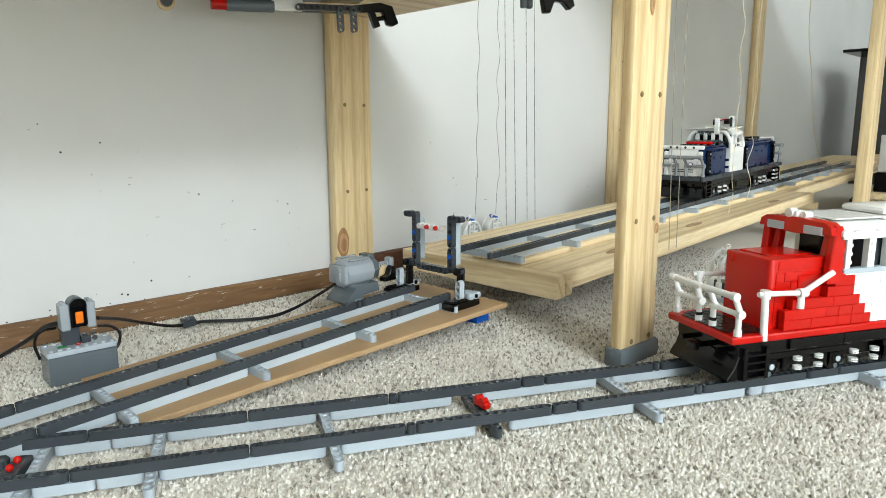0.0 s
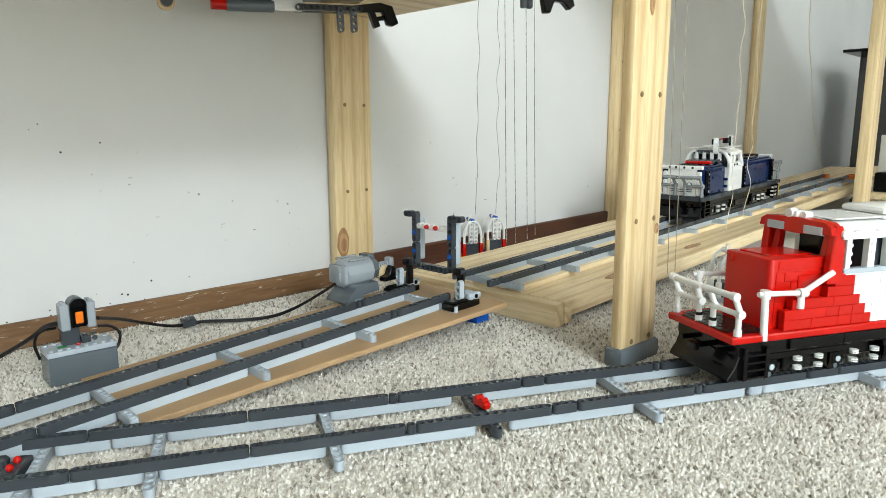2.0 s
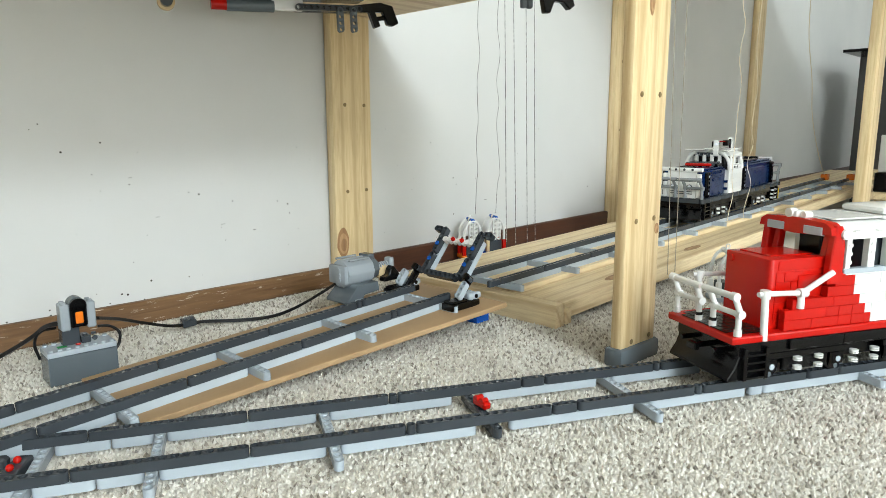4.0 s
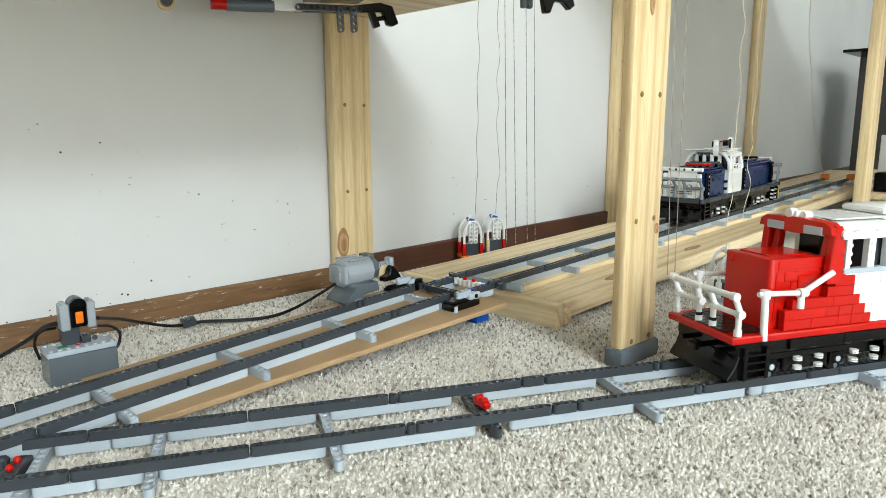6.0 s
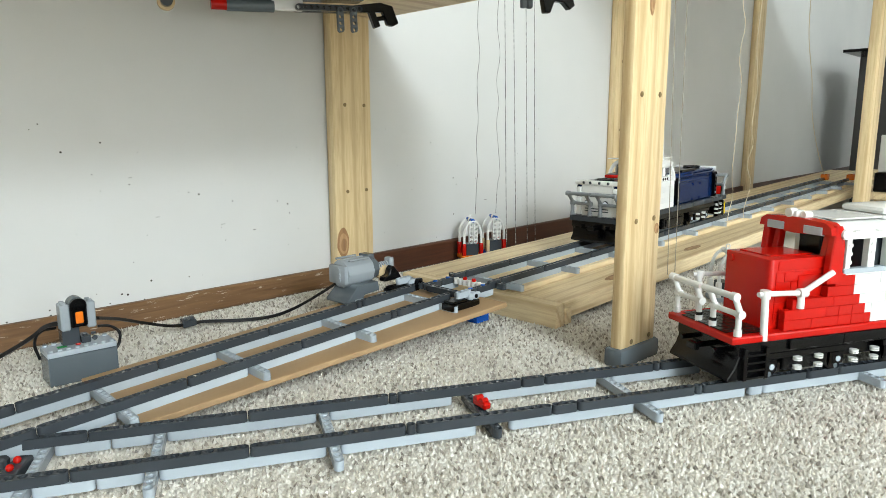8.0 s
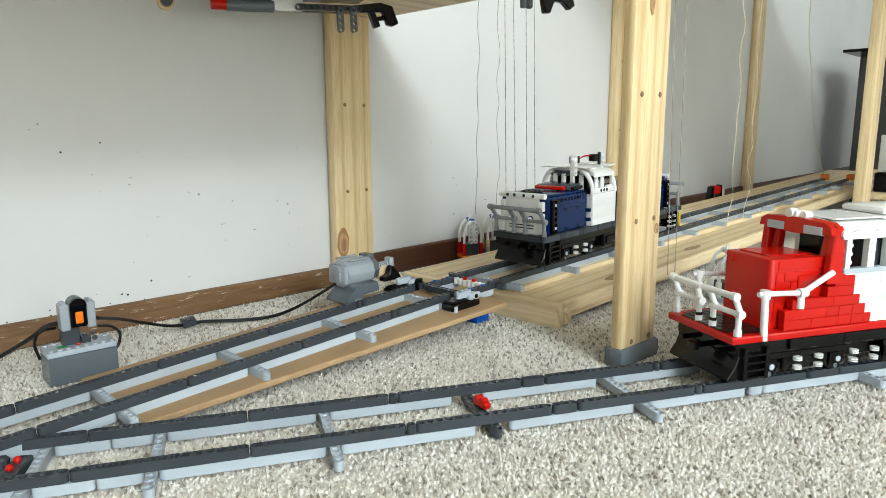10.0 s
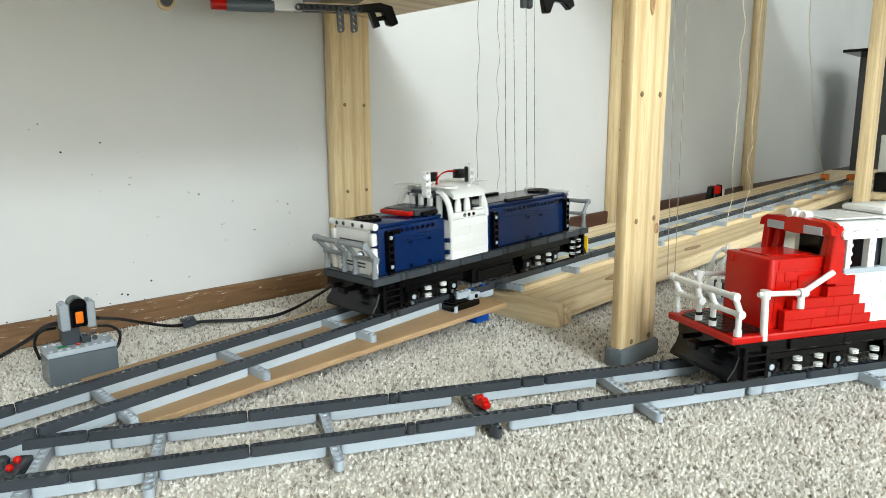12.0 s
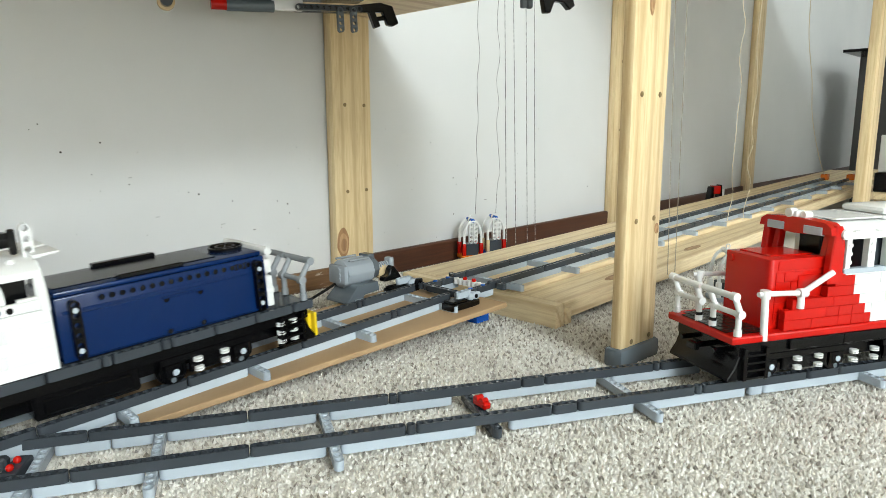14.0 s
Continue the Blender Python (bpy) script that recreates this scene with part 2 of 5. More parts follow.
def track(name, label, m, rails, stringers, ties, group=""):
    """A toy railway track along x: rails (start, studs) on both sides, lighter stringers under them, cross ties. Near rail's near face at y = 0, eight studs of gauge."""
    t = thing(name, label, "toy track", m, group)
    for y, shift in ((0.0038, 0.0), (0.0678, 0.0)):
        for start, n in rails:
            part("rail", beam(n, DARK), None, t, "", pose(start + shift, y, S))
        for start, n in stringers:
            part("stringer", beam(n, LIGHT), None, t, "light grey stringer", pose(start, y, 0))
    for x, mat, lo in ties:
        part("tie", beam(15 if mat is LIGHT else 11, mat), None, t, "", pose(x, lo, 0, 0, 0, 90))
    return t


# ---- the room ----
KINK = 0.42                                  # the wall turns slightly away behind the first post
BEYOND = LINE @ pose(KINK, WALL, 0, 0, 0, 2.9)


def room():
    top = 2.4
    x0, x1, y0, y1 = -2.6, 4.6, -6.6, WALL + 0.012

    def wall(name, ax, bx, ay, by, label):
        bm = BM()
        box(bm, ax, bx, ay, by, -0.05, top)
        return solid(name, bm, PAINT, label, "wall", LINE, "", "structure", False)

    wall("wall_north_1", x0 - 0.1, KINK, y1, y1 + 0.1, "white painted plasterboard wall with pinholes and scuffs")
    bm = BM()
    box(bm, 0.0, x1 + 0.1 - KINK, 0.012, 0.112, -0.05, top)
    solid("wall_north_2", bm, PAINT, "white painted plasterboard wall beyond the first post", "wall", BEYOND, "", "structure", False)
    wall("wall_south", x0 - 0.1, x1 + 0.1, y0 - 0.1, y0, "plain white painted wall")
    wall("wall_west", x0 - 0.1, x0, y0, y1, "plain white painted wall")
    wall("wall_east", x1, x1 + 0.1, y0, y1 + 0.25, "plain grey-white painted end wall")
    bm = BM()
    box(bm, x0 - 0.1, x1 + 0.1, y0 - 0.1, y1 + 0.4, top, top + 0.1)
    solid("ceiling", bm, PAINT, "plain white ceiling", "ceiling", LINE, "", "structure", False)
    bm = BM()
    box(bm, x0 - 0.1, x1 + 0.1, y0 - 0.1, y1 + 0.4, -0.1, -0.004)
    solid("floor", bm, CARPET, "beige speckled loop-pile carpet floor", "carpet", LINE, "", "structure", False)
    # baseboard in two stretches
    bm = BM()
    box(bm, x0, KINK, WALL, WALL + 0.0115, -0.004, 0.0275, 0.0025)
    solid("baseboard_1", bm, BASE_WORN, "scuffed light brown wooden baseboard", "baseboard", LINE, "", "structure")
    bm = BM()
    box(bm, 0.002, x1 - KINK, 0, 0.0115, -0.004, 0.0385, 0.0025)
    solid("baseboard_2", bm, BASE_DARK, "dark reddish-brown stained wooden baseboard", "baseboard", BEYOND, "", "structure")


room()


def carpet_pile():
    """Tufts of the loop pile, one small lump each, over the part of the floor that the camera is near."""
    rng = np.random.default_rng(4)
    pitch = 0.0036
    xs, ys = np.meshgrid(np.arange(-0.45, 1.15, pitch), np.arange(-0.62, 0.37, pitch))
    px, py = xs.ravel(), ys.ravel()
    px, py = px + rng.uniform(-0.5, 0.5, px.size) * pitch, py + rng.uniform(-0.5, 0.5, py.size) * pitch
    # keep what lies before the wall and in front of the camera's standpoint
    ex, ey = -0.247, -0.568
    keep = (py < WALL - 0.002 + np.maximum(px - KINK, 0) * 0.0507) & ((px - ex) * 0.55 + (py - ey) * 0.83 > 0.20)
    px, py = px[keep], py[keep]
    n = px.size
    base = np.array([(0, 0, 1), (1, 0, 0.1), (0.3, 0.95, 0.1), (-0.8, 0.6, 0.1), (-0.8, -0.6, 0.1), (0.3, -0.95, 0.1), (0, 0, -0.9)])
    tri = np.array([(0, 1, 2), (0, 2, 3), (0, 3, 4), (0, 4, 5), (0, 5, 1)])
    ang = rng.uniform(0, 2 * np.pi, n)
    rad = rng.uniform(0.0014, 0.0027, n)
    hgt = rng.uniform(0.0022, 0.0046, n)
    lean = rng.uniform(-0.0012, 0.0012, (n, 2))
    c, s = np.cos(ang), np.sin(ang)
    v = np.empty((n, 7, 3))
    for k, (bx, by, bz) in enumerate(base):
        v[:, k, 0] = px + rad * (c * bx - s * by * 0.8) + lean[:, 0] * (bz > 0.5)
        v[:, k, 1] = py + rad * (s * bx + c * by * 0.8) + lean[:, 1] * (bz > 0.5)
        v[:, k, 2] = -0.0045 + hgt * bz
    f = (tri[None] + 7 * np.arange(n)[:, None, None]).reshape(-1, 3)
    me = bpy.data.meshes.new("carpet_pile")
    me.from_pydata(v.reshape(-1, 3).tolist(), [], f.tolist())
    for p in me.polygons:
        p.use_smooth = True
    me.materials.append(TUFT)
    ob = new("carpet_pile", me)
    ob.matrix_basis = LINE
    tagged(ob, "beige and cream flecked carpet tufts", "carpet pile", "", "stuff")


carpet_pile()


# ---- posts of the overhead tables ----
def post(s, o, w, d, base, top, label, screws=(), lean=(0, 0, 0), on=None):
    p = thing("wooden_post", label, "post", (LINE if on is None else on) @ pose(s, o, base, lean[0], lean[1], lean[2]), "posts of the tables")
    bm = BM()
    box(bm, 0, w, 0, d, 0, top - base, 0.003, None, 2)
    body = part("upright", bm, PINE_Z, p)
    for x, z in screws:
        bm = BM()
        rod(bm, (x, -0.0004, z), (x, 0.002, z), 0.0029, 14)
        hole = part("screw_hole", bm, HOLE, body, "countersunk brass screw")
        bm = BM()
        rod(bm, (x, -0.0007, z), (x, 0.0012, z), 0.0021, 12)
        part("screw", bm, SCREW, body)
    return p


front_post = post(0.3715, -0.2132, 0.0665, 0.014, 0.004, 0.4225, "pale planed pine post in a grey plastic foot", ((0.0197, 0.0178), (0.0546, 0.0186), (0.0179, 0.1483), (0.0524, 0.149), (0.0174, 0.2775), (0.0518, 0.2781)), (0, 0, -2.9))
bm = BM()
box(bm, -0.0045, 0.071, -0.0045, 0.0185, -0.008, 0.013, 0.004, None, 2)
part("foot", bm, MID, front_post, "grey moulded plastic foot")
wall_post = post(0.3843, 0.3050, 0.0755, 0.0195, -0.004, 0.4225, "pale pine post with a large dark knot standing against the wall", ((0.0244, 0.154), (0.0624, 0.1547), (0.023, 0.2899), (0.0611, 0.2899)))


def knot(parent, m, rx, rz):
    """A dark oval knot, flush in a wooden face; m turns its xy plane onto that face."""
    bm = BM()
    for k, r in enumerate((1.0, 0.72, 0.45)):
        made = bmesh.ops.create_circle(bm, cap_ends=True, segments=24, radius=1.0)
        bmesh.ops.transform(bm, matrix=m @ Matrix.Translation((0.0006 * k, -0.0015 * k, 0.0003 + 0.0002 * k)) @ Matrix.Diagonal((rx * r, rz * r, 1, 1)), verts=made["verts"])
        for v in made["verts"]:
            v.co += 0.12 * min(rx, rz) * noise.noise_vector(v.co * 90)
        bmesh.ops.transform(bm, matrix=m.inverted(), verts=made["verts"])
        for v in made["verts"]:
            v.co.z = 0.0003 + 0.0002 * k
        bmesh.ops.transform(bm, matrix=m, verts=made["verts"])
        for f in {f for v in made["verts"] for f in v.link_faces}:
            f.material_index = k
    ob = part("knot", bm, KNOT_RIM, parent, "dark oval knot")
    for mat in (KNOT_MID, KNOT_RIM):
        ob.data.materials.append(mat)


KNOT_RIM, KNOT_MID = pine("knot_rim", 2, (0.36, 0.20, 0.09), (0.20, 0.09, 0.04)), pine("knot_heart", 2, (0.50, 0.30, 0.15), (0.30, 0.15, 0.06))
FACE = pose(0, 0, 0, 90, 0, 0)
knot(wall_post, Matrix.Translation((0.0125, 0, 0.072)) @ FACE, 0.012, 0.024)
knot(front_post, Matrix.Translation((0.0584, 0, 0.1375)) @ FACE, 0.0045, 0.006)
knot(front_post, Matrix.Translation((0.0286, 0, 0.372)) @ FACE, 0.005, 0.018)
post(0.8648, -0.0075, 0.0890, 0.019, -0.004, 0.74, "pine post standing against the wall", ((0.03, 0.42), (0.03, 0.25)), (0, 0, 0), BEYOND)
post(1.8943, -0.0075, 0.0900, 0.019, -0.004, 0.80, "yellowish pine post standing against the wall", (), (0, 0, 0), BEYOND)
post(1.3399, -0.2, 0.066, 0.0185, -0.004, 0.74, "planed pine post on the carpet")


# ---- ramp, lift and tracks ----
RZ, RSLOPE, SJ = 0.0211, 3.3652, 0.3265       # underside of the rails at s = 0, the ramp's slope, where the lift begins
PSLOPE = 1.747
TAN_R, TAN_P = math.tan(radians(RSLOPE)), math.tan(radians(PSLOPE))


def rail_z(s):
    """Top of the rails along the ramp and the lowered lift."""
    return RZ + S + (s * TAN_R if s < SJ else SJ * TAN_R + (s - SJ) * TAN_P)


RAMP = LINE @ pose(0, 0, RZ - S, 0, -RSLOPE, 0)
LIFT = LINE @ pose(SJ, 0, RZ + SJ * TAN_R - S, 0, -PSLOPE, 0)

track("toy_track", "grey brick-built toy track lying on the carpet", pose(0, 0, 0), [(a * S, n) for a, n in ((-45, 15), (-30, 15), (-15, 15), (0, 15), (15, 15), (30, 1), (31, 15), (46, 3), (49, 15), (64, 1), (65, 15), (80, 5), (85, 15), (100, 15))],
      [(a * S, n) for a, n in ((-34, 15), (-19, 15), (-3, 5), (2, 4), (7.1, 15), (23.4, 14), (41, 15), (58, 13), (71.5, 2), (73.5, 15), (89, 15))], [(x * S, LIGHT, -0.026) for x in (-19.6, -3.6, 6.6, 22.8, 57.1, 88.5)] + [(39.2 * S, DARK, -0.012)])
ramp_track = track("toy_track", "grey brick-built toy track climbing a brown board ramp", RAMP, [(-0.36, 15), (-0.24, 15), (-0.12, 15), (0, 15), (0.12, 15), (0.24, 1), (0.248, 11)],
                   [(-0.31, 15), (-0.182, 15), (-0.0532, 14), (0.068, 15), (0.196, 15)], [(x, LIGHT, -0.026) for x in (-0.186, -0.057, 0.064, 0.192, 0.318)])

bm = BM()
corners = [(-0.053, -0.020), (0.385, -0.047), (0.385, 0.125), (-0.053, 0.125)]
prism(bm, corners, -0.006, 0.0, 0.0008)
for v in bm.verts:
    v.co.y, v.co.z = v.co.z, v.co.y
bmesh.ops.recalc_face_normals(bm, faces=bm.faces[:])
solid("ramp_board", bm, FIBRE, "brown hardboard ramp lying under the track", "board", RAMP)

lift = thing("lift_platform", "long pine plank platform hanging on threads, carrying a track", "platform", LIFT)
bm = BM()
box(bm, 0.1112, 0.1304, -0.082, 0.208, -0.0390, -0.008, 0.0008)
part("end_board", bm, PINE_Y, lift)
bm = BM()
box(bm, 0.1306, 1.1072, -0.082, 0.208, -0.030, -0.008, 0.0008)
part("plank", bm, PINE_X, lift)
bm = BM()
box(bm, 0.1306, 0.1440, -0.0845, 0.165, -0.0375, -0.016, 0.002, None, 2)
part("cleat", bm, PINE_Y, lift)
bm = BM()
box(bm, 1.1092, 2.2872, -0.034, 0.208, -0.030, -0.008, 0.002, None, 2)
part("plank", bm, PINE_X, lift)
bm = BM()
box(bm, 1.0772, 1.1062, -0.094, 0.165, -0.044, -0.0283, 0.002, None, 2)
part("cleat", bm, PINE_Y, lift)
bm = BM()
box(bm, 0.1332, 2.2772, -0.010, 0.082, -0.008, 0, 0.001)
part("batten", bm, PINE_X, lift)
for x, y, rx, ry in ((0.56, -0.052, 0.03, 0.008), (0.30, -0.06, 0.035, 0.010), (0.92, -0.06, 0.025, 0.007), (1.35, -0.022, 0.03, 0.006), (0.75, 0.14, 0.02, 0.007)):
    knot(lift, Matrix.Translation((x, y, -0.008)), rx, ry)
lift_track = track("toy_track", "grey brick-built toy track fixed along the lift platform", LIFT, [(0.0803, 3), (0.1043, 12)] + [(0.2003 + 0.12 * k, 15) for k in range(12)] + [(1.6403, 10)],
                   [(0.1225 + 0.13 * k, 15) for k in range(12)], [(0.118 + 0.13 * k, LIGHT, -0.026) for k in range(13)])


# ---- locomotives: x runs from the front buffer to the back, z from the top of the rails ----
def spring_pair(loco, x, z, coils=2):
    for side in (-1, 1):
        for k in range(coils):
            bm = BM()
            rod(bm, (x, side * 0.0425, z + k * 0.0085), (x, side * 0.0425, z + k * 0.0085 + 0.0036), 0.003, 10)
            for j in range(2):
                rod(bm, (x, side * 0.0435, z + k * 0.0085 + j * 0.0022), (x, side * 0.0435, z + k * 0.0085 + j * 0.0022 + 0.0013), 0.0042, 12)
            part("spring", bm, WHITE, loco, "white coil spring")


WHEELS = {}
TURNING = []


def wheel(loco, x):
    """A flanged wheel on each side, turning about its own axle."""
    for side in (-1, 1):
        if side not in WHEELS:
            bm = BM()
            rod(bm, (0, -0.003, 0), (0, 0.003, 0), 0.0122, 24)
            rod(bm, (0, -side * 0.004, 0), (0, -side * 0.003, 0), 0.014, 24)
            for k in range(6):
                a = k * math.pi / 3
                rod(bm, (0.0078 * math.cos(a), side * 0.003, 0.0078 * math.sin(a)), (0.0078 * math.cos(a), side * 0.0036, 0.0078 * math.sin(a)), 0.0022, 10)
            pin = BM()
            rod(pin, (0, side * 0.003, 0), (0, side * 0.0092, 0), 0.0029, 12)
            box(pin, -0.0022, 0.0022, side * 0.0092, side * 0.0097, -0.0006, 0.0006)
            WHEELS[side] = mesh_of("wheel", bm, BLACK, True), mesh_of("axle_end", pin, LIGHT, True)
        w = part("wheel", WHEELS[side][0], None, loco, "", pose(x, side * 0.033, 0.0122))
        part("axle_end", WHEELS[side][1], None, w, "light grey axle pin")
        TURNING.append((loco, w, x, side * 0.033))


def bogie(loco, x0, x1):
    """A black sideframe on both sides, with two wheelsets and sprung axle boxes."""
    for side in (-1, 1):
        bm = BM()
        y0, y1 = sorted((side * 0.037, side * 0.0415))
        box(bm, x0 - 0.012, x1 + 0.012, y0, y1, 0.019, 0.026, 0.0008)
        box(bm, x0 + 0.013, x1 - 0.013, y0, y1, 0.0075, 0.02, 0.0008)
        for x in (x0, x1):
            box(bm, x - 0.008, x + 0.008, y0, y1, 0.006, 0.0205, 0.002)
        frame_side = part("sideframe", bm, BLACK, loco)
        for x in (x0, x1):
            bm = BM()
            rod(bm, (x - 0.003, side * 0.0415, 0.0058), (x - 0.003, side * 0.0424, 0.0058), 0.0024, 12)
            part("pin", bm, MID, frame_side, "grey pin")
    for x in (x0, x1):
        wheel(loco, x)
    mid = (x0 + x1) / 2
    spring_pair(loco, mid - 0.012, 0.0085)
    spring_pair(loco, mid + 0.013, 0.0085)


def plough(loco, x, direction):
    """The black pilot with its rounded blade and slotted steps at both sides."""
    d = direction
    bm = BM()
    pts = [(0.007, 0.033), (0.004, 0.0325), (0.002, 0.025), (-0.002, 0.015), (-0.008, 0.007), (-0.0085, 0.0035), (0.004, 0.0035), (0.014, 0.006), (0.014, 0.033)]
    outline = [(x + d * a, z) for a, z in pts]
    prism(bm, outline, -0.043, 0.043, 0.0008)
    for v in bm.verts:
        if abs(v.co.y) < 0.044:
            v.co.x += d * (-0.010 * (1 - (v.co.y / 0.044) ** 2))
    blade = part("plough", bm, BLACK, loco, "black curved snowplough")
    for side in (-1, 1):
        bm = BM()
        for a in (0.004, 0.028):
            box(bm, x + d * a, x + d * (a + 0.004), side * 0.039, side * 0.0475, 0.004, 0.034, 0.0005)
        box(bm, x + d * 0.0041, x + d * 0.0319, side * 0.0385, side * 0.041, 0.005, 0.033, 0.0005)
        ladder = part("step_frame", bm, BLACK, loco)
        for z in (0.005, 0.0122, 0.0194, 0.0266):
            bm = BM()
            box(bm, x + d * 0.0078, x + d * 0.0282, side * 0.0408, side * 0.0473, z, z + 0.0022, 0.0004)
            part("step", bm, BLACK, ladder)
    bm = BM()
    rod(bm, (x - d * 0.016, -0.004, 0.028), (x, -0.004, 0.028), 0.0028, 10)
    box(bm, x - d * 0.02, x - d * 0.014, -0.009, 0.004, 0.024, 0.031, 0.001)
    rod(bm, (x - d * 0.012, 0.022, 0.028), (x, 0.022, 0.028), 0.0026, 10)
    rod(bm, (x - d * 0.012, -0.024, 0.028), (x, -0.024, 0.028), 0.0026, 10)
    part("coupler", bm, BLACK, blade)


def end_rail(loco, x, d, material, z0, label, lean=0.006):
    """Two tubular railing panels across the end of the deck, leaning outwards over slanted posts."""
    for side in (-1, 1):
        bm = BM()
        a, b = side * 0.0435, side * 0.010
        top, knee, foot = z0 + 0.037, z0 + 0.020, z0
        for y in (a, b):
            rod(bm, (x, y, foot), (x, y, knee), 0.0028)
            rod(bm, (x, y, foot), (x, y, foot + 0.006), 0.0036)
            rod(bm, (x + d * 0.002, y, knee), (x - d * lean, y, top), 0.0028)
        for y, z, xx in ((a, knee, x + d * 0.001), (a, top, x - d * lean), (b, knee, x + d * 0.001)):
            rod(bm, (xx, y - 0.0032, z), (xx, y + 0.0032, z), 0.004)
        rod(bm, (x, a, knee), (x, b, knee), 0.0026)
        rod(bm, (x - d * lean, a, top), (x - d * lean, b - side * 0.008, top), 0.0031)
        part("railing", bm, material, loco, label)


SOCKETS = {}


def hood_side_details(hood, x0, x1, y, top):
    """Sockets, a ledge and a door handle on the near and far face of a hood."""
    if not SOCKETS:
        bm = BM()
        for k in range(12):
            a, b = 2 * math.pi * k / 12, 2 * math.pi * (k + 1) / 12
            q = [(r * math.cos(t), z, r * math.sin(t)) for t, r, z in ((a, 0.0031, 0), (b, 0.0031, 0), (b, 0.0031, 0.0008), (a, 0.0031, 0.0008), (b, 0.0023, 0.0008), (a, 0.0023, 0.0008), (b, 0.0023, 0.0001), (a, 0.0023, 0.0001))]
            v = [bm.verts.new(p) for p in q]
            bm.faces.new((v[0], v[1], v[2], v[3]))
            bm.faces.new((v[3], v[2], v[4], v[5]))
            bm.faces.new((v[5], v[4], v[6], v[7]))
        bmesh.ops.remove_doubles(bm, verts=bm.verts[:], dist=1e-6)
        bmesh.ops.recalc_face_normals(bm, faces=bm.faces[:])
        # black disc: the shade of a deep bore put into the colour
        made = bmesh.ops.create_circle(bm, cap_ends=True, segments=12, radius=0.0023)
        bmesh.ops.transform(bm, matrix=pose(0, 0.0002, 0, -90, 0, 0), verts=made["verts"])
        for f in {f for v in made["verts"] for f in v.link_faces}:
            f.material_index = 1
        SOCKETS[0] = mesh_of("socket", bm, BLUE, True)
        SOCKETS[0].materials.append(BLACK)
    mid = (x0 + x1) / 2
    for side in (-1, 1):
        bm = BM()
        box(bm, x0 - 0.014, x1 + 0.004, side * (y - 0.0002), side * (y + 0.0011), top - 0.0495, top - 0.0140, 0.0005)
        part("side_panel", bm, BLUE, hood)
        turn = pose(0, 0, 0, 0, 0, 0 if side > 0 else 180)
        for k in range(int((x1 - x0) / S)):
            part("socket", SOCKETS[0], None, hood, "", Matrix.Translation((x0 + (k + 0.5) * S, side * y, top - 0.0055)) @ turn)
        for a in (-0.016, 0.014):
            for z in (0.0195, 0.047):
                part("socket", SOCKETS[0], None, hood, "", Matrix.Translation((mid + a, side * (y + 0.0010), top - z)) @ turn)
        bm = BM()
        box(bm, x0 - 0.026, x1 + 0.006, side * y, side * (y + 0.0007), top - 0.0132, top - 0.0105, 0.0003)
        part("ledge", bm, BLUE, hood)
        bm = BM()
        box(bm, mid - 0.02, mid + 0.016, side * y, side * (y + 0.0027), top - 0.0185, top - 0.0165, 0.0004)
        part("door_handle", bm, BLUE, hood)


def upright_beam(n, material, parent, x, y, z, side, label=""):
    """A short beam standing on end with its holes facing sideways."""
    return part("upright_beam", beam(n, material), None, parent, label, Matrix.Translation((x, y, z)) @ (pose(0, 0, 0, 90, 0, 0) if side < 0 else pose(0, 0, 0, -90, 0, 0)) @ pose(0, 0, 0, 0, 0, 90 if side < 0 else -90))


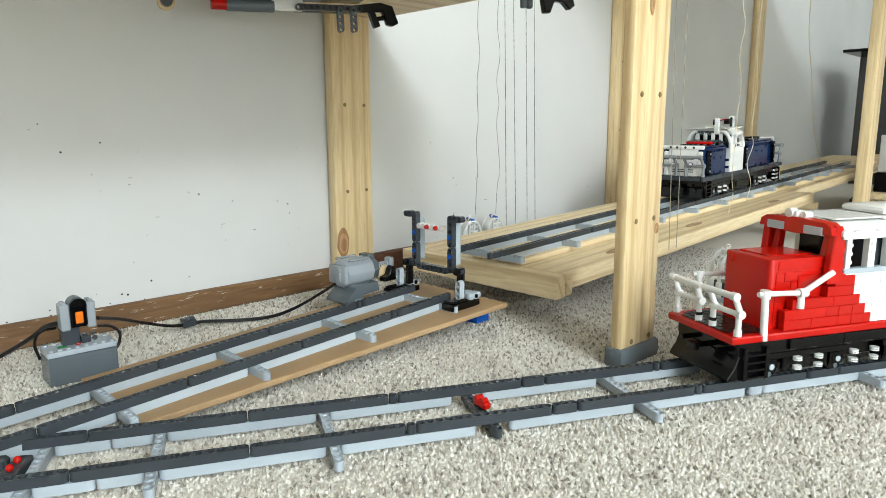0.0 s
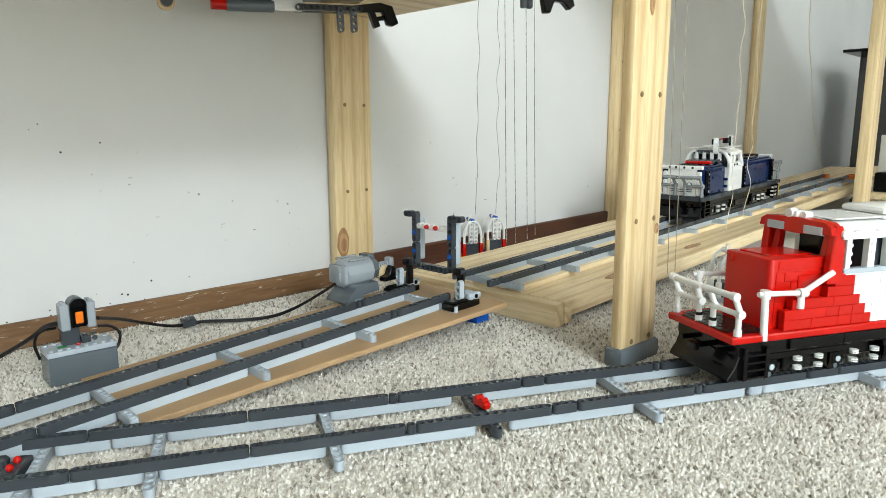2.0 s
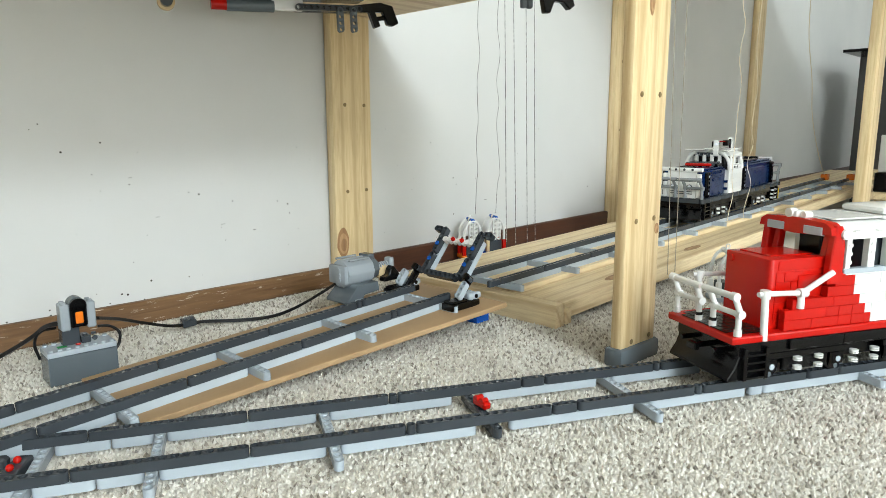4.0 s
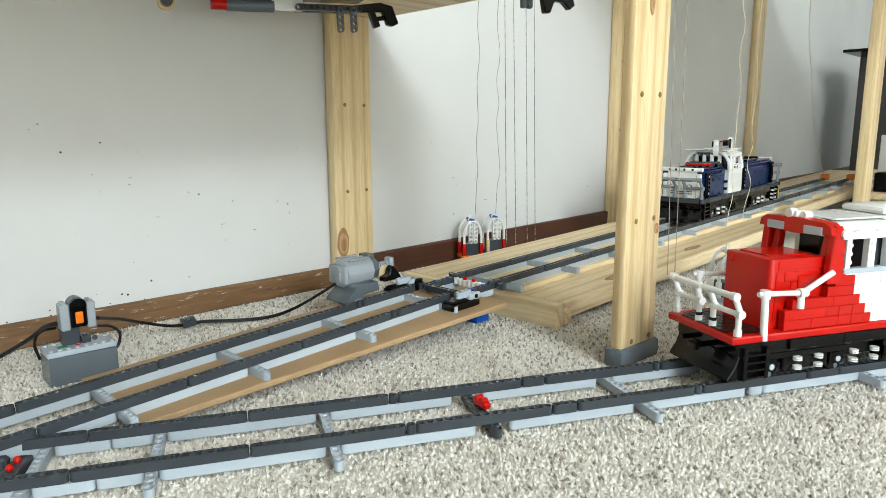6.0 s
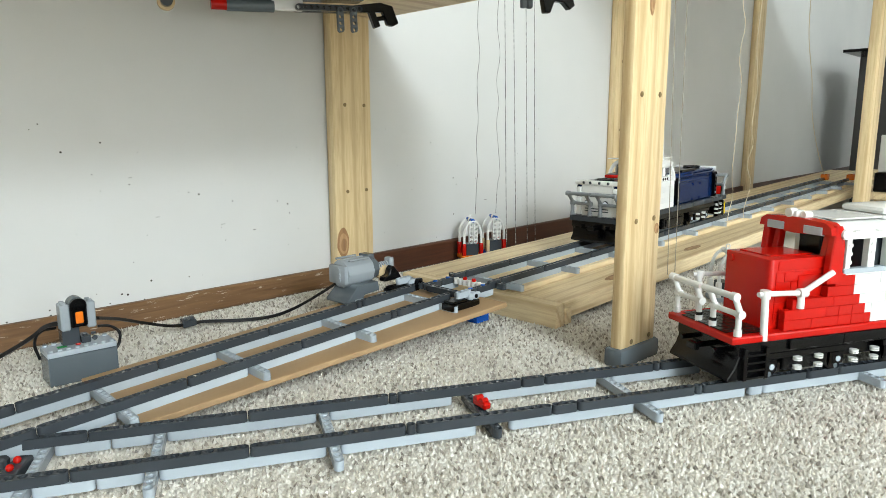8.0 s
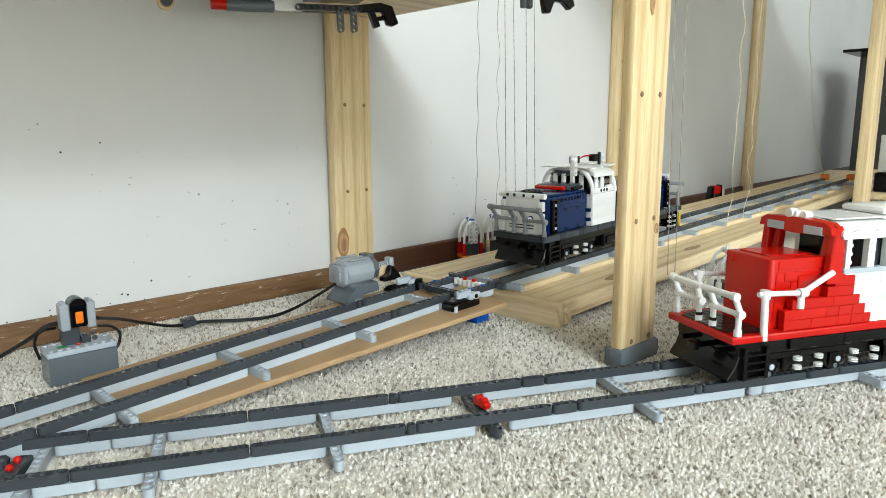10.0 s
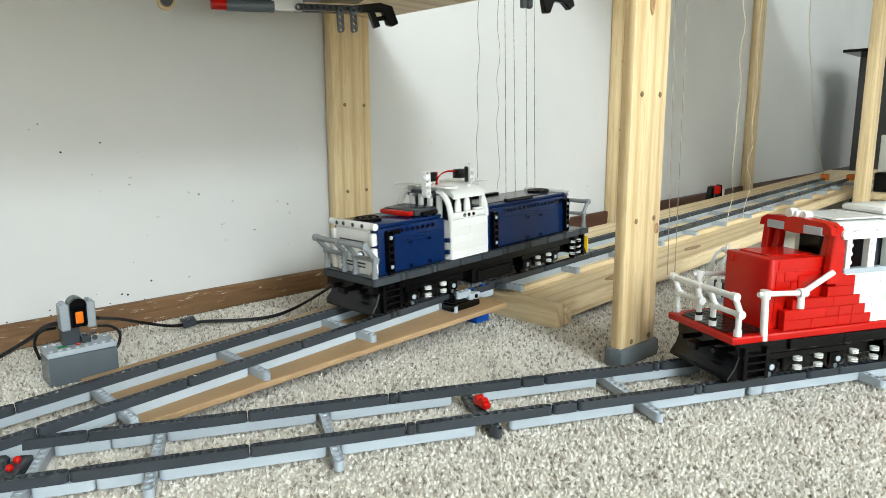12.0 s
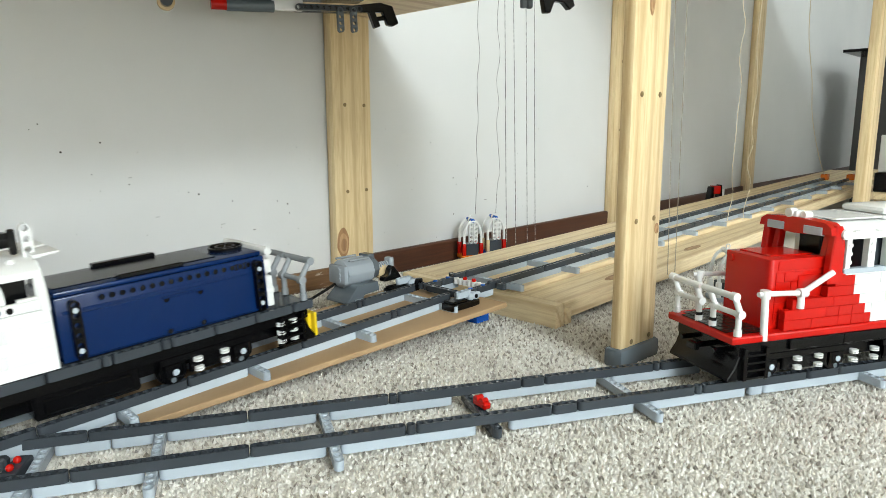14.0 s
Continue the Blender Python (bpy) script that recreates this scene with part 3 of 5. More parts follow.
def blue_locomotive():
    t = thing("toy_locomotive", "dark blue brick-built locomotive with white cab and grey railings", "toy locomotive", LINE, "locomotives")
    bm = BM()
    box(bm, 0.002, 0.41, -0.043, 0.043, 0.026, 0.0362, 0.0006)
    box(bm, 0.03, 0.395, -0.03, 0.03, 0.012, 0.027, 0.0006)
    box(bm, 0.165, 0.245, -0.040, 0.040, 0.006, 0.027, 0.002)
    box(bm, 0.172, 0.238, -0.042, 0.042, 0.010, 0.022, 0.001)
    part("underframe", bm, BLACK, t)
    # deck edge of beams
    x = 0.0
    for k, n in enumerate((5, 1, 5, 1, 5, 5, 5, 1, 5, 1, 5, 5, 5, 3)):
        for side in (-1, 1):
            part("deck_beam", beam(n, DARK), None, t, "", pose(x, side * 0.0442, 0.0362))
        x += n * S
    bm = BM()
    box(bm, 0.0, 0.41, -0.0402, 0.0402, 0.0362, 0.0436, 0.0004)
    part("deck", bm, DARK, t)
    bm = BM()
    for k in range(11):
        box(bm, 0.001, 0.0085, -0.044 + k * S, -0.0365 + k * S, 0.0438, 0.0452, 0.0004)
    part("deck_tiles", bm, DARK, t)
    plough(t, 0.008, 1)
    plough(t, 0.408, -1)
    bogie(t, 0.062, 0.128)
    bogie(t, 0.274, 0.338)
    spring_pair(t, 0.378, 0.009, 3)
    spring_pair(t, 0.392, 0.009, 3)
    end_rail(t, 0.0045, 1, RAIL_GREY, 0.0445, "light grey tubular railing", 0.013)
    end_rail(t, 0.4065, -1, RAIL_GREY, 0.0445, "light grey tubular railing", 0.010)
    bm = BM()
    box(bm, 0.4165, 0.4195, -0.044, -0.022, 0.005, 0.029, 0.0006)
    box(bm, 0.412, 0.4165, -0.038, -0.026, 0.010, 0.028, 0.0005)
    part("rear_plate", bm, YELLOW, t, "yellow end plate")

    # hoods
    for x0, x1, d in ((0.015, 0.117, 1), (0.191, 0.370, -1)):
        bm = BM()
        box(bm, x0, x1, -0.0395, 0.0395, 0.0444, 0.0955, 0.0012, None, 2)
        box(bm, x0 + 0.001, x1 - 0.001, -0.0365, 0.0365, 0.0955, 0.0995, 0.0015, None, 2)
        hood = part("hood", bm, BLUE, t)
        hood_side_details(hood, x0 + 0.03, x1 - 0.01, 0.0395, 0.0955)
        front = x0 if d > 0 else x1
        for side in (-1, 1):
            for bx in ((front + d * 0.012,) if d > 0 else (front + d * 0.010, x0 + 0.012)):
                upright_beam(6, BLACK, hood, bx, side * 0.0395, 0.0455, side, "black upright beam")
                for z in (0.0535, 0.0855):
                    bm = BM()
                    rod(bm, (bx, side * 0.046, z), (bx, side * 0.0474, z), 0.0021, 12)
                    part("pin", bm, LIGHT, hood, "light grey pin")
            bm = BM()
            box(bm, front + d * 0.018, front + d * 0.034, side * 0.0393, side * 0.0402, 0.087, 0.0925, 0.0003)
            part("grille", bm, BLACK, hood, "black air grille")
        # white end columns and beam
        bm = BM()
        xe = front - d * 0.004
        for side in (-1, 1):
            for z in (0.0455, 0.0615, 0.0775):
                box(bm, xe - 0.0036, xe + 0.0036, side * 0.030, side * 0.0385, z, z + 0.0135, 0.0016, None, 2)
            rod(bm, (xe - 0.0038, side * 0.0345, 0.0608), (xe + 0.0038, side * 0.0345, 0.0608), 0.0045, 12)
            rod(bm, (xe, side * 0.0305, 0.0985), (xe, side * 0.0405, 0.0985), 0.0039, 12)
        box(bm, xe - 0.0036, xe + 0.0036, -0.033, 0.033, 0.0945, 0.1022, 0.0015, None, 2)
        box(bm, xe - 0.002, xe + 0.003, -0.029, 0.029, 0.0445, 0.0945, 0.0008)
        face = part("end_panel", bm, WHITE, hood, "white end panel")
        bm = BM()
        for y in (-0.022, -0.0055, 0.0115, 0.024):
            rod(bm, (xe - d * 0.0042, y, 0.0985), (xe, y, 0.0985), 0.0024, 10)
        for y in (-0.017, 0.017):
            rod(bm, (xe - d * 0.004, y, 0.066), (xe, y, 0.066), 0.0048, 12)
        for z in (0.052, 0.056, 0.076, 0.08):
            box(bm, xe - d * 0.0028, xe, -0.022, 0.022, z, z + 0.0016, 0.0003)
        part("vent", bm, DARK, hood, "dark grey vents")
        for y in (-0.017, 0.017):
            bm = BM()
            ball(bm, (xe - d * 0.0045, y, 0.066), 0.0036, 12)
            part("headlight", bm, LENS, hood, "small white headlight")
        # roof fan and ribs
        bm = BM()
        fx = front + d * 0.018
        rod(bm, (fx, 0, 0.0993), (fx, 0, 0.1012), 0.0155, 28)
        for r in (0.0155, 0.0085):
            tube(bm, [(fx + r * math.cos(a * math.pi / 12), r * math.sin(a * math.pi / 12), 0.1022) for a in range(25)], 0.0011, 6)
        for k in range(3):
            c, s = math.cos(k * math.pi / 3), math.sin(k * math.pi / 3)
            rod(bm, (fx - 0.0145 * c, -0.0145 * s, 0.1022), (fx + 0.0145 * c, 0.0145 * s, 0.1022), 0.0009, 6)
        part("fan", bm, BLACK, hood, "black round roof fan")
        if d < 0:
            bm = BM()
            for y in (-0.031, 0.031):
                box(bm, x0 + 0.05, x0 + 0.105, y - 0.004, y + 0.004, 0.0995, 0.1035, 0.0008)
            box(bm, x0 + 0.004, x1 - 0.04, -0.024, 0.024, 0.0993, 0.1003, 0.0003)
            part("roof_rib", bm, BLACK, hood, "black roof ribs")
    # battery pack with the red end on the short hood
    bm = BM()
    tip = pose(0.073, 0, 0.1003, 0, -2.5, 0)
    box(bm, 0.006, 0.041, -0.030, 0.026, 0, 0.0065, 0.0012, tip, 2)
    pack = part("battery_pack", bm, DARK, t, "dark grey sloping pack with a red end")
    bm = BM()
    box(bm, -0.0024, 0.006, -0.028, 0.024, 0.0006, 0.006, 0.0016, tip, 2)
    part("pack_end", bm, RED, pack, "translucent red end")
    bm = BM()
    box(bm, 0.014, 0.038, -0.036, -0.030, -0.001, 0.004, 0.0008, tip)
    part("pack_clip", bm, BLACK, pack, "black clip")

    # cab
    c0, c1 = 0.119, 0.187
    bm = BM()
    for side in (-1, 1):
        box(bm, c0 + 0.002, c1, side * 0.0395, side * 0.0462, 0.0444, 0.0915, 0.0008)
    box(bm, c0 + 0.002, c0 + 0.006, -0.0395, 0.0395, 0.0444, 0.0915, 0.0004)
    box(bm, c1 - 0.004, c1, -0.0395, 0.0395, 0.0444, 0.0915, 0.0004)
    cab = part("cab", bm, WHITE, t)
    # stepped courses of white bricks on the cab flanks
    seam_rng = random.Random(3)
    for side in (-1, 1):
        for k in range(5):
            z = 0.0449 + k * 0.0093
            cut = 0.146 + 0.004 * (k % 3) + 0.003 * k
            for a, b in ((c0 + 0.0028, cut), (cut, c1 - 0.0006)):
                bm = BM()
                box(bm, a + 0.00004, b - 0.00004, side * 0.0460, side * (0.0467 + seam_rng.uniform(0, 0.00012)), z, z + 0.00925, 0.00008)
                part("brick", bm, WHITE, cab)
    for side, z in ((-1, 0.052), (-1, 0.066), (1, 0.052), (1, 0.066)):
        bm = BM()
        box(bm, c0 - 0.0022, c0 + 0.0022, side * 0.038, side * 0.0445, z, z + 0.005, 0.0005)
        part("hinge", bm, BLUE, cab)
    for side in (-1, 1):
        # arched corner posts
        for xa in (c0 + 0.003, c1 - 0.003):
            bm = BM()
            tube(bm, [(xa, side * (0.0245 + 0.0215 * math.cos(a)), 0.0905 + 0.034 * math.sin(a)) for a in [k * math.pi / 2 / 8 for k in range(9)]], 0.0036, 8)
            part("arch", bm, WHITE, cab)
        bm = BM()
        box(bm, c0 + 0.004, c1 - 0.004, side * 0.040, side * 0.0462, 0.0915, 0.0995, 0.0015, None, 2)
        part("belt_beam", bm, WHITE, cab)
        # solid rod ends, their dark colour giving the shade inside open pin holes
        bm = BM()
        for x in (0.145, 0.153, 0.161):
            rod(bm, (x, side * 0.0445, 0.0955), (x, side * 0.0466, 0.0955), 0.0024, 10)
        part("hole_row", bm, BLACK if side < 0 else DARK, cab, "dark rod ends drawn for shaded pin holes")
        # window teeth
        for x in (0.1395, 0.1555):
            bm = BM()
            prism(bm, [(x - 0.0048, 0.0992), (x + 0.0048, 0.0992), (x + 0.0042, 0.110), (x + 0.001, 0.1185), (x - 0.001, 0.1185), (x - 0.0042, 0.110)], side * 0.0385, side * 0.0425, 0.0008)
            part("window_mullion", bm, WHITE, cab)
        bm = BM()
        prism(bm, [(c1 - 0.02, 0.0992), (c1 - 0.004, 0.0992), (c1 - 0.004, 0.119), (c1 - 0.02, 0.119), (c1 - 0.02, 0.1165), (c1 - 0.0075, 0.1165), (c1 - 0.0075, 0.1015), (c1 - 0.02, 0.1015)], side * 0.0395, side * 0.0435, 0.0)
        part("window_frame", bm, WHITE, cab)
    # one plain black block fills the cab behind the windows
    bm = BM()
    box(bm, c0 + 0.012, c1 - 0.010, -0.030, 0.030, 0.0444, 0.116, 0.001)
    part("cab_interior", bm, BLACK, cab, "plain black block filling the cab")
    bm = BM()
    for y in (-0.024, -0.008, 0.008, 0.024):
        box(bm, c0 + 0.003, c0 + 0.008, y - 0.0035, y + 0.0035, 0.0915, 0.120, 0.001)
    part("front_mullion", bm, WHITE, cab)
    part("lintel", beam(8, MID), None, cab, "grey lintel beam with holes", Matrix.Translation((c0 + 0.0115, -0.032, 0.1205)) @ Matrix(((0, 0, -1), (1, 0, 0), (0, -1, 0))).to_4x4())
    # domed roof and visors
    bm = BM()
    ys = [(-0.044, 0.1205), (-0.040, 0.1235), (-0.030, 0.1270), (-0.015, 0.1290), (0, 0.1296), (0.015, 0.1290), (0.030, 0.1270), (0.040, 0.1235), (0.044, 0.1205)]
    rows = []
    for x in (c0 + 0.010, c1 - 0.002):
        rows.append([[bm.verts.new((x, y, z)) for y, z in ys], [bm.verts.new((x, y, z - 0.005)) for y, z in ys]])
    (ta, la), (tb, lb) = rows
    for k in range(len(ys) - 1):
        for q in ((ta[k], ta[k + 1], tb[k + 1], tb[k]), (la[k + 1], la[k], lb[k], lb[k + 1]), (ta[k + 1], ta[k], la[k], la[k + 1]), (tb[k], tb[k + 1], lb[k + 1], lb[k])):
            bm.faces.new(q)
    for k in (0, -1):
        bm.faces.new((ta[k], tb[k], lb[k], la[k]))
    bmesh.ops.recalc_face_normals(bm, faces=bm.faces[:])
    for x in (0.147, 0.170):
        for side in (-1, 1):
            ball(bm, (x, side * 0.030, 0.1262), 0.0035, 8)
    roof = part("cab_roof", bm, WHITE, cab)
    for xa, d in ((c0 + 0.014, -1), (c1 - 0.004, 1)):
        for side in (-1, 1):
            bm = BM()
            prism(bm, [(xa, 0.1275), (xa + d * 0.019, 0.1295), (xa + d * 0.019, 0.1312), (xa, 0.1305)], side * 0.004, side * (0.045 if d < 0 else 0.036), 0.0004)
            part("visor", bm, WHITE, roof, "thin white roof flap")
    for xm, d in ((0.100, 1), (0.1805, -1)):
        upright_beam(4, WHITE, roof, xm + 0.004, -0.020 + (0.004 if d < 0 else 0), 0.1185 if d > 0 else 0.121, -1, "white upright beam")
        bm = BM()
        box(bm, xm + d * 0.007, xm + d * 0.021, -0.0235, -0.013, 0.1365, 0.1475, 0.0012, None, 2)
        box(bm, xm + d * 0.003, xm + d * 0.008, -0.0245, -0.0205, 0.131, 0.150, 0.001)
        part("light_unit", bm, BLACK, roof, "small black light unit")
        bm = BM()
        tube(bm, smooth_path([(xm + d * 0.020, -0.018, 0.145), (xm + d * 0.031, -0.014, 0.146), (xm + d * 0.038, -0.008, 0.141), (xm + d * 0.0415, -0.004, 0.130)], 5), 0.0008, 6)
        part("wire", bm, RED, roof, "thin red wire")
        bm = BM()
        tube(bm, smooth_path([(xm + d * 0.020, -0.0165, 0.1445), (xm + d * 0.031, -0.0125, 0.1448), (xm + d * 0.0375, -0.006, 0.140), (xm + d * 0.041, -0.003, 0.130)], 5), 0.0008, 6)
        part("wire", bm, BLACK, roof, "thin black wire")
    bm = BM()
    ball(bm, (0.103, -0.0245, 0.1425), 0.0042, 12)
    part("lamp", bm, LENS, roof, "small white roof lamp")
    return t


def red_locomotive(m):
    t = thing("toy_locomotive", "red and white brick-built locomotive standing on the carpet track", "toy locomotive", m, "locomotives")
    end = 0.43
    bm = BM()
    box(bm, 0.006, end - 0.006, -0.0435, 0.0435, 0.0265, 0.0395, 0.0006)
    for k in range(5):
        box(bm, 0.062 + k * 0.064, 0.1255 + k * 0.064, -0.0465, -0.0435, 0.029, 0.0392, 0.0006)
    box(bm, 0.03, end - 0.03, -0.03, 0.03, 0.010, 0.027, 0.0006)
    part("underframe", bm, BLACK, t)
    plough(t, 0.006, 1)
    plough(t, end - 0.006, -1)
    bogie(t, 0.047, 0.126)
    spring_pair(t, 0.143, 0.0085)
    spring_pair(t, 0.169, 0.0085)
    bogie(t, 0.195, 0.26)
    bogie(t, 0.31, 0.375)
    # deck
    bm = BM()
    prism(bm, [(-0.004, 0.0398), (end + 0.004, 0.0398), (end + 0.004, 0.0468), (-0.004, 0.0468)], -0.0475, 0.0475, 0.0012)
    for v in bm.verts:
        if v.co.x < 0.02:
            v.co.x -= 0.006 * (1 - (v.co.y / 0.0475) ** 2)
    part("deck", bm, RED, t)
    for k in range(5):
        for j in range(10):
            if k < 1 and j not in range(1, 9):
                continue
            bm = BM()
            box(bm, 0.0 + k * S, 0.0076 + k * S, -0.040 + j * S, -0.0324 + j * S, 0.0468, 0.0479, 0.0004)
            part("deck_tile", bm, BLACK, t, "glossy black tile")
    end_rail(t, 0.0035, 1, WHITE, 0.047, "white tubular railing")
    bm = BM()
    for y in (-0.010, 0.010):
        rod(bm, (0.0035, y, 0.0468), (0.0035, y, 0.056), 0.0034, 12)
    part("railing_foot", bm, BLACK, t, "black post feet")
    # nose hood with rounded corners
    bm = BM()
    r = 0.004
    x0, hw, top, far = 0.044, 0.034, 0.1125, 0.027
    loop = []
    for cx, cy, a0 in ((x0 + r, far - r, 90), (x0 + r, -hw + r, 180)):
        loop += [(cx + r * math.cos(radians(a0 + k * 15)), cy + r * math.sin(radians(a0 + k * 15))) for k in range(7)]
    loop += [(0.112, -hw), (0.112, far)]
    low, high = [bm.verts.new((x, y, 0.0469)) for x, y in loop], [bm.verts.new((x, y, top)) for x, y in loop]
    n = len(loop)
    for k in range(n):
        bm.faces.new((low[k], low[(k + 1) % n], high[(k + 1) % n], high[k]))
    bm.faces.new(high)
    bm.faces.new(low[::-1])
    bmesh.ops.recalc_face_normals(bm, faces=bm.faces[:])
    bmesh.ops.bevel(bm, geom=[e for e in bm.edges if abs(e.verts[0].co.z - top) < 1e-6 and abs(e.verts[1].co.z - top) < 1e-6], offset=0.001, segments=2, affect="EDGES", profile=0.5)
    nose = part("nose_hood", bm, RED, t)
    bm = BM()
    box(bm, x0 + 0.0005, x0 + 0.016, 0.012, 0.024, top - 0.010, top - 0.002, 0.002, None, 2)
    rod(bm, (x0 - 0.002, 0.018, top - 0.0065), (x0 + 0.004, 0.018, top - 0.0065), 0.004, 12)
    box(bm, 0.055, 0.105, -0.020, 0.020, top, top + 0.0012, 0.0004)
    part("nose_bracket", bm, RED, nose)
    # courses of bricks: walkway block and cab flank
    rng = random.Random(7)
    brick_meshes = {}

    def brick(x, z, studs, h, y, mat, parent, depth=0.0078):
        key = (studs, round(h, 4), mat.name, round(depth, 4))
        if key not in brick_meshes:
            bm = BM()
            box(bm, 0.00012, studs * S - 0.00012, 0, depth, 0.0001, h - 0.0001, 0.0003)
            brick_meshes[key] = mesh_of("brick", bm, mat)
        return part("brick", brick_meshes[key], None, parent, "", pose(x, y, z))

    flank = part("flank_wall", (lambda b: box(b, 0.075, end - 0.08, -0.036, 0.0435, 0.0469, 0.0965, 0.0005))(BM()), RED, t)
    rows = [(0.0469 + 0.0096 * k) for k in range(6)]
    for k, z in enumerate(rows):
        h = 0.0096 if k < 5 else 0.0032
        start = (0.0545, 0.0545, 0.0625, 0.1025, 0.1105, 0.1145)[k]
        x = start
        border = 0.161 - (z - 0.044) * 0.72
        while x < end - 0.06:
            studs = rng.choice((2, 3, 4, 4, 6))
            if x < border < x + studs * S:
                studs = max(1, round((border - x) / S))
            mat = RED if x + 0.5 * studs * S < border else WHITE
            brick(x, z, studs, h, -0.0442 + rng.uniform(0, 0.0004), mat, t)
            x += studs * S
    # walkway top and nose flank relief
    for x, z, n, h in ((0.052, 0.1020, 7, 0.0094), (0.050, 0.0909, 1, 0.0094), (0.060, 0.0909, 5, 0.0094), (0.050, 0.0813, 2, 0.0094), (0.0675, 0.0813, 1, 0.0094), (0.077, 0.0813, 3, 0.0094), (0.050, 0.0717, 4, 0.0094), (0.0835, 0.0717, 3, 0.0094), (0.050, 0.0621, 2, 0.0094), (0.050, 0.0525, 1, 0.0094)):
        brick(x, z, n, h, -hw - 0.0008, RED, nose, 0.003)
    # front frame of the cab: posts, an arched header and two grey quarter lights
    frame_part = None
    for y0, y1 in ((-0.0445, -0.036), (0.036, 0.0445)):
        bm = BM()
        prism(bm, [(0.101, 0.0870), (0.118, 0.0870), (0.1185, 0.124), (0.114, 0.142), (0.106, 0.1435), (0.104, 0.124)], y0, y1, 0.0012)
        frame_part = part("cab_post", bm, RED, t, "red window post")
    bm = BM()
    arch = [(-0.0445, 0.1335), (-0.043, 0.1405), (-0.036, 0.1445), (0, 0.1465), (0.036, 0.1445), (0.043, 0.1405), (0.0445, 0.1335), (0.036, 0.1335), (0.030, 0.1325), (0.0, 0.1305), (-0.030, 0.1325), (-0.036, 0.1335)]
    a = [bm.verts.new((0.100, y, z)) for y, z in arch]
    b = [bm.verts.new((0.114, y, z)) for y, z in arch]
    fs = [bm.faces.new(a), bm.faces.new(b[::-1])] + [bm.faces.new((a[k], b[k], b[(k + 1) % len(a)], a[(k + 1) % len(a)])) for k in range(len(a))]
    bmesh.ops.recalc_face_normals(bm, faces=fs)
    part("header", bm, RED, frame_part)
    for y0, y1 in ((-0.034, -0.012), (0.012, 0.034)):
        bm = BM()
        box(bm, 0.0992, 0.1035, y0, y1, 0.1320, 0.1400, 0.0006)
        part("marker_light", bm, LIGHT, frame_part, "light grey marker light")
    for s_ in (-1, 1):
        bm = BM()
        prism(bm, [(0.106, 0.1095), (0.116, 0.1095), (0.118, 0.1325), (0.1105, 0.1325)], s_ * 0.026, s_ * 0.0335, 0.001)
        part("pillar", bm, RED, frame_part)
    bm = BM()
    box(bm, 0.122, 0.134, -0.012, 0.014, 0.0975, 0.134, 0.001)
    box(bm, 0.118, 0.126, -0.030, 0.034, 0.0965, 0.101, 0.001)
    part("seat", bm, BLACK, t, "black cab fittings")
    # one plain dark grey block fills the cab from sill to roof
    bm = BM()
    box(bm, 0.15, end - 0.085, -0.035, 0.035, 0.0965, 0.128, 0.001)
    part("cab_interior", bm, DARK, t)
    # side windows: white pillars over a grey sill
    for side in (-1, 1):
        bm = BM()
        box(bm, 0.119, end - 0.08, side * 0.037, side * 0.0446, 0.0965, 0.1012, 0.0005)
        part("sill", bm, LIGHT, t, "light grey window sill")
        for k in range(8):
            xx = 0.1205 if k == 0 else 0.124 + k * 0.0235
            bm = BM()
            box(bm, xx, xx + (0.0085 if k else 0.006), side * 0.037, side * 0.0442, 0.1012, 0.1295, 0.0005)
            for z in (0.1075, 0.1155, 0.1235):
                rod(bm, (xx + 0.004, side * 0.0442, z), (xx + 0.004, side * 0.0452, z), 0.0022, 10)
            part("pillar", bm, WHITE, t)
    # white roof with chamfered flanks and lugs
    bm = BM()
    ys = [(-0.0455, 0.1295), (-0.0445, 0.1345), (-0.033, 0.1425), (-0.012, 0.1455), (0.012, 0.1455), (0.033, 0.1425), (0.0445, 0.1345), (0.0455, 0.1295)]
    a = [bm.verts.new((0.114, y, z)) for y, z in ys]
    b = [bm.verts.new((end - 0.07, y, z)) for y, z in ys]
    fs = [bm.faces.new(a), bm.faces.new(b[::-1])] + [bm.faces.new((a[k], b[k], b[(k + 1) % 8], a[(k + 1) % 8])) for k in range(8)]
    bmesh.ops.recalc_face_normals(bm, faces=fs)
    for k in range(8):
        xx = 0.128 + k * 0.028
        for side in (-1, 1):
            box(bm, xx, xx + 0.0075, side * 0.0405, side * 0.0412 + side * 0.0035, 0.1358, 0.1372, 0.0004)
    for k in range(4):
        box(bm, 0.12 + k * 0.058, 0.1765 + k * 0.058, -0.030, 0.030, 0.1456 - 0.0012 * (k % 2), 0.1473, 0.0006)
    roof = part("cab_roof", bm, WHITE, t)
    bm = BM()
    box(bm, 0.185, 0.300, -0.024, 0.026, 0.147, 0.155, 0.004, None, 2)
    part("roof_hatch", bm, WHITE, roof)
    bm = BM()
    box(bm, 0.100, 0.112, -0.002, 0.008, 0.1450, 0.1525, 0.002, None, 2)
    rod(bm, (0.098, 0.006, 0.1500), (0.106, 0.006, 0.1500), 0.0046, 14)
    rod(bm, (0.104, -0.006, 0.1485), (0.113, -0.006, 0.1485), 0.0036, 12)
    part("horn", bm, WHITE, roof)
    bm = BM()
    rod(bm, (0.1155, -0.047, 0.1345), (0.1155, -0.040, 0.1345), 0.0045, 12)
    part("roof_pivot", bm, WHITE, roof)
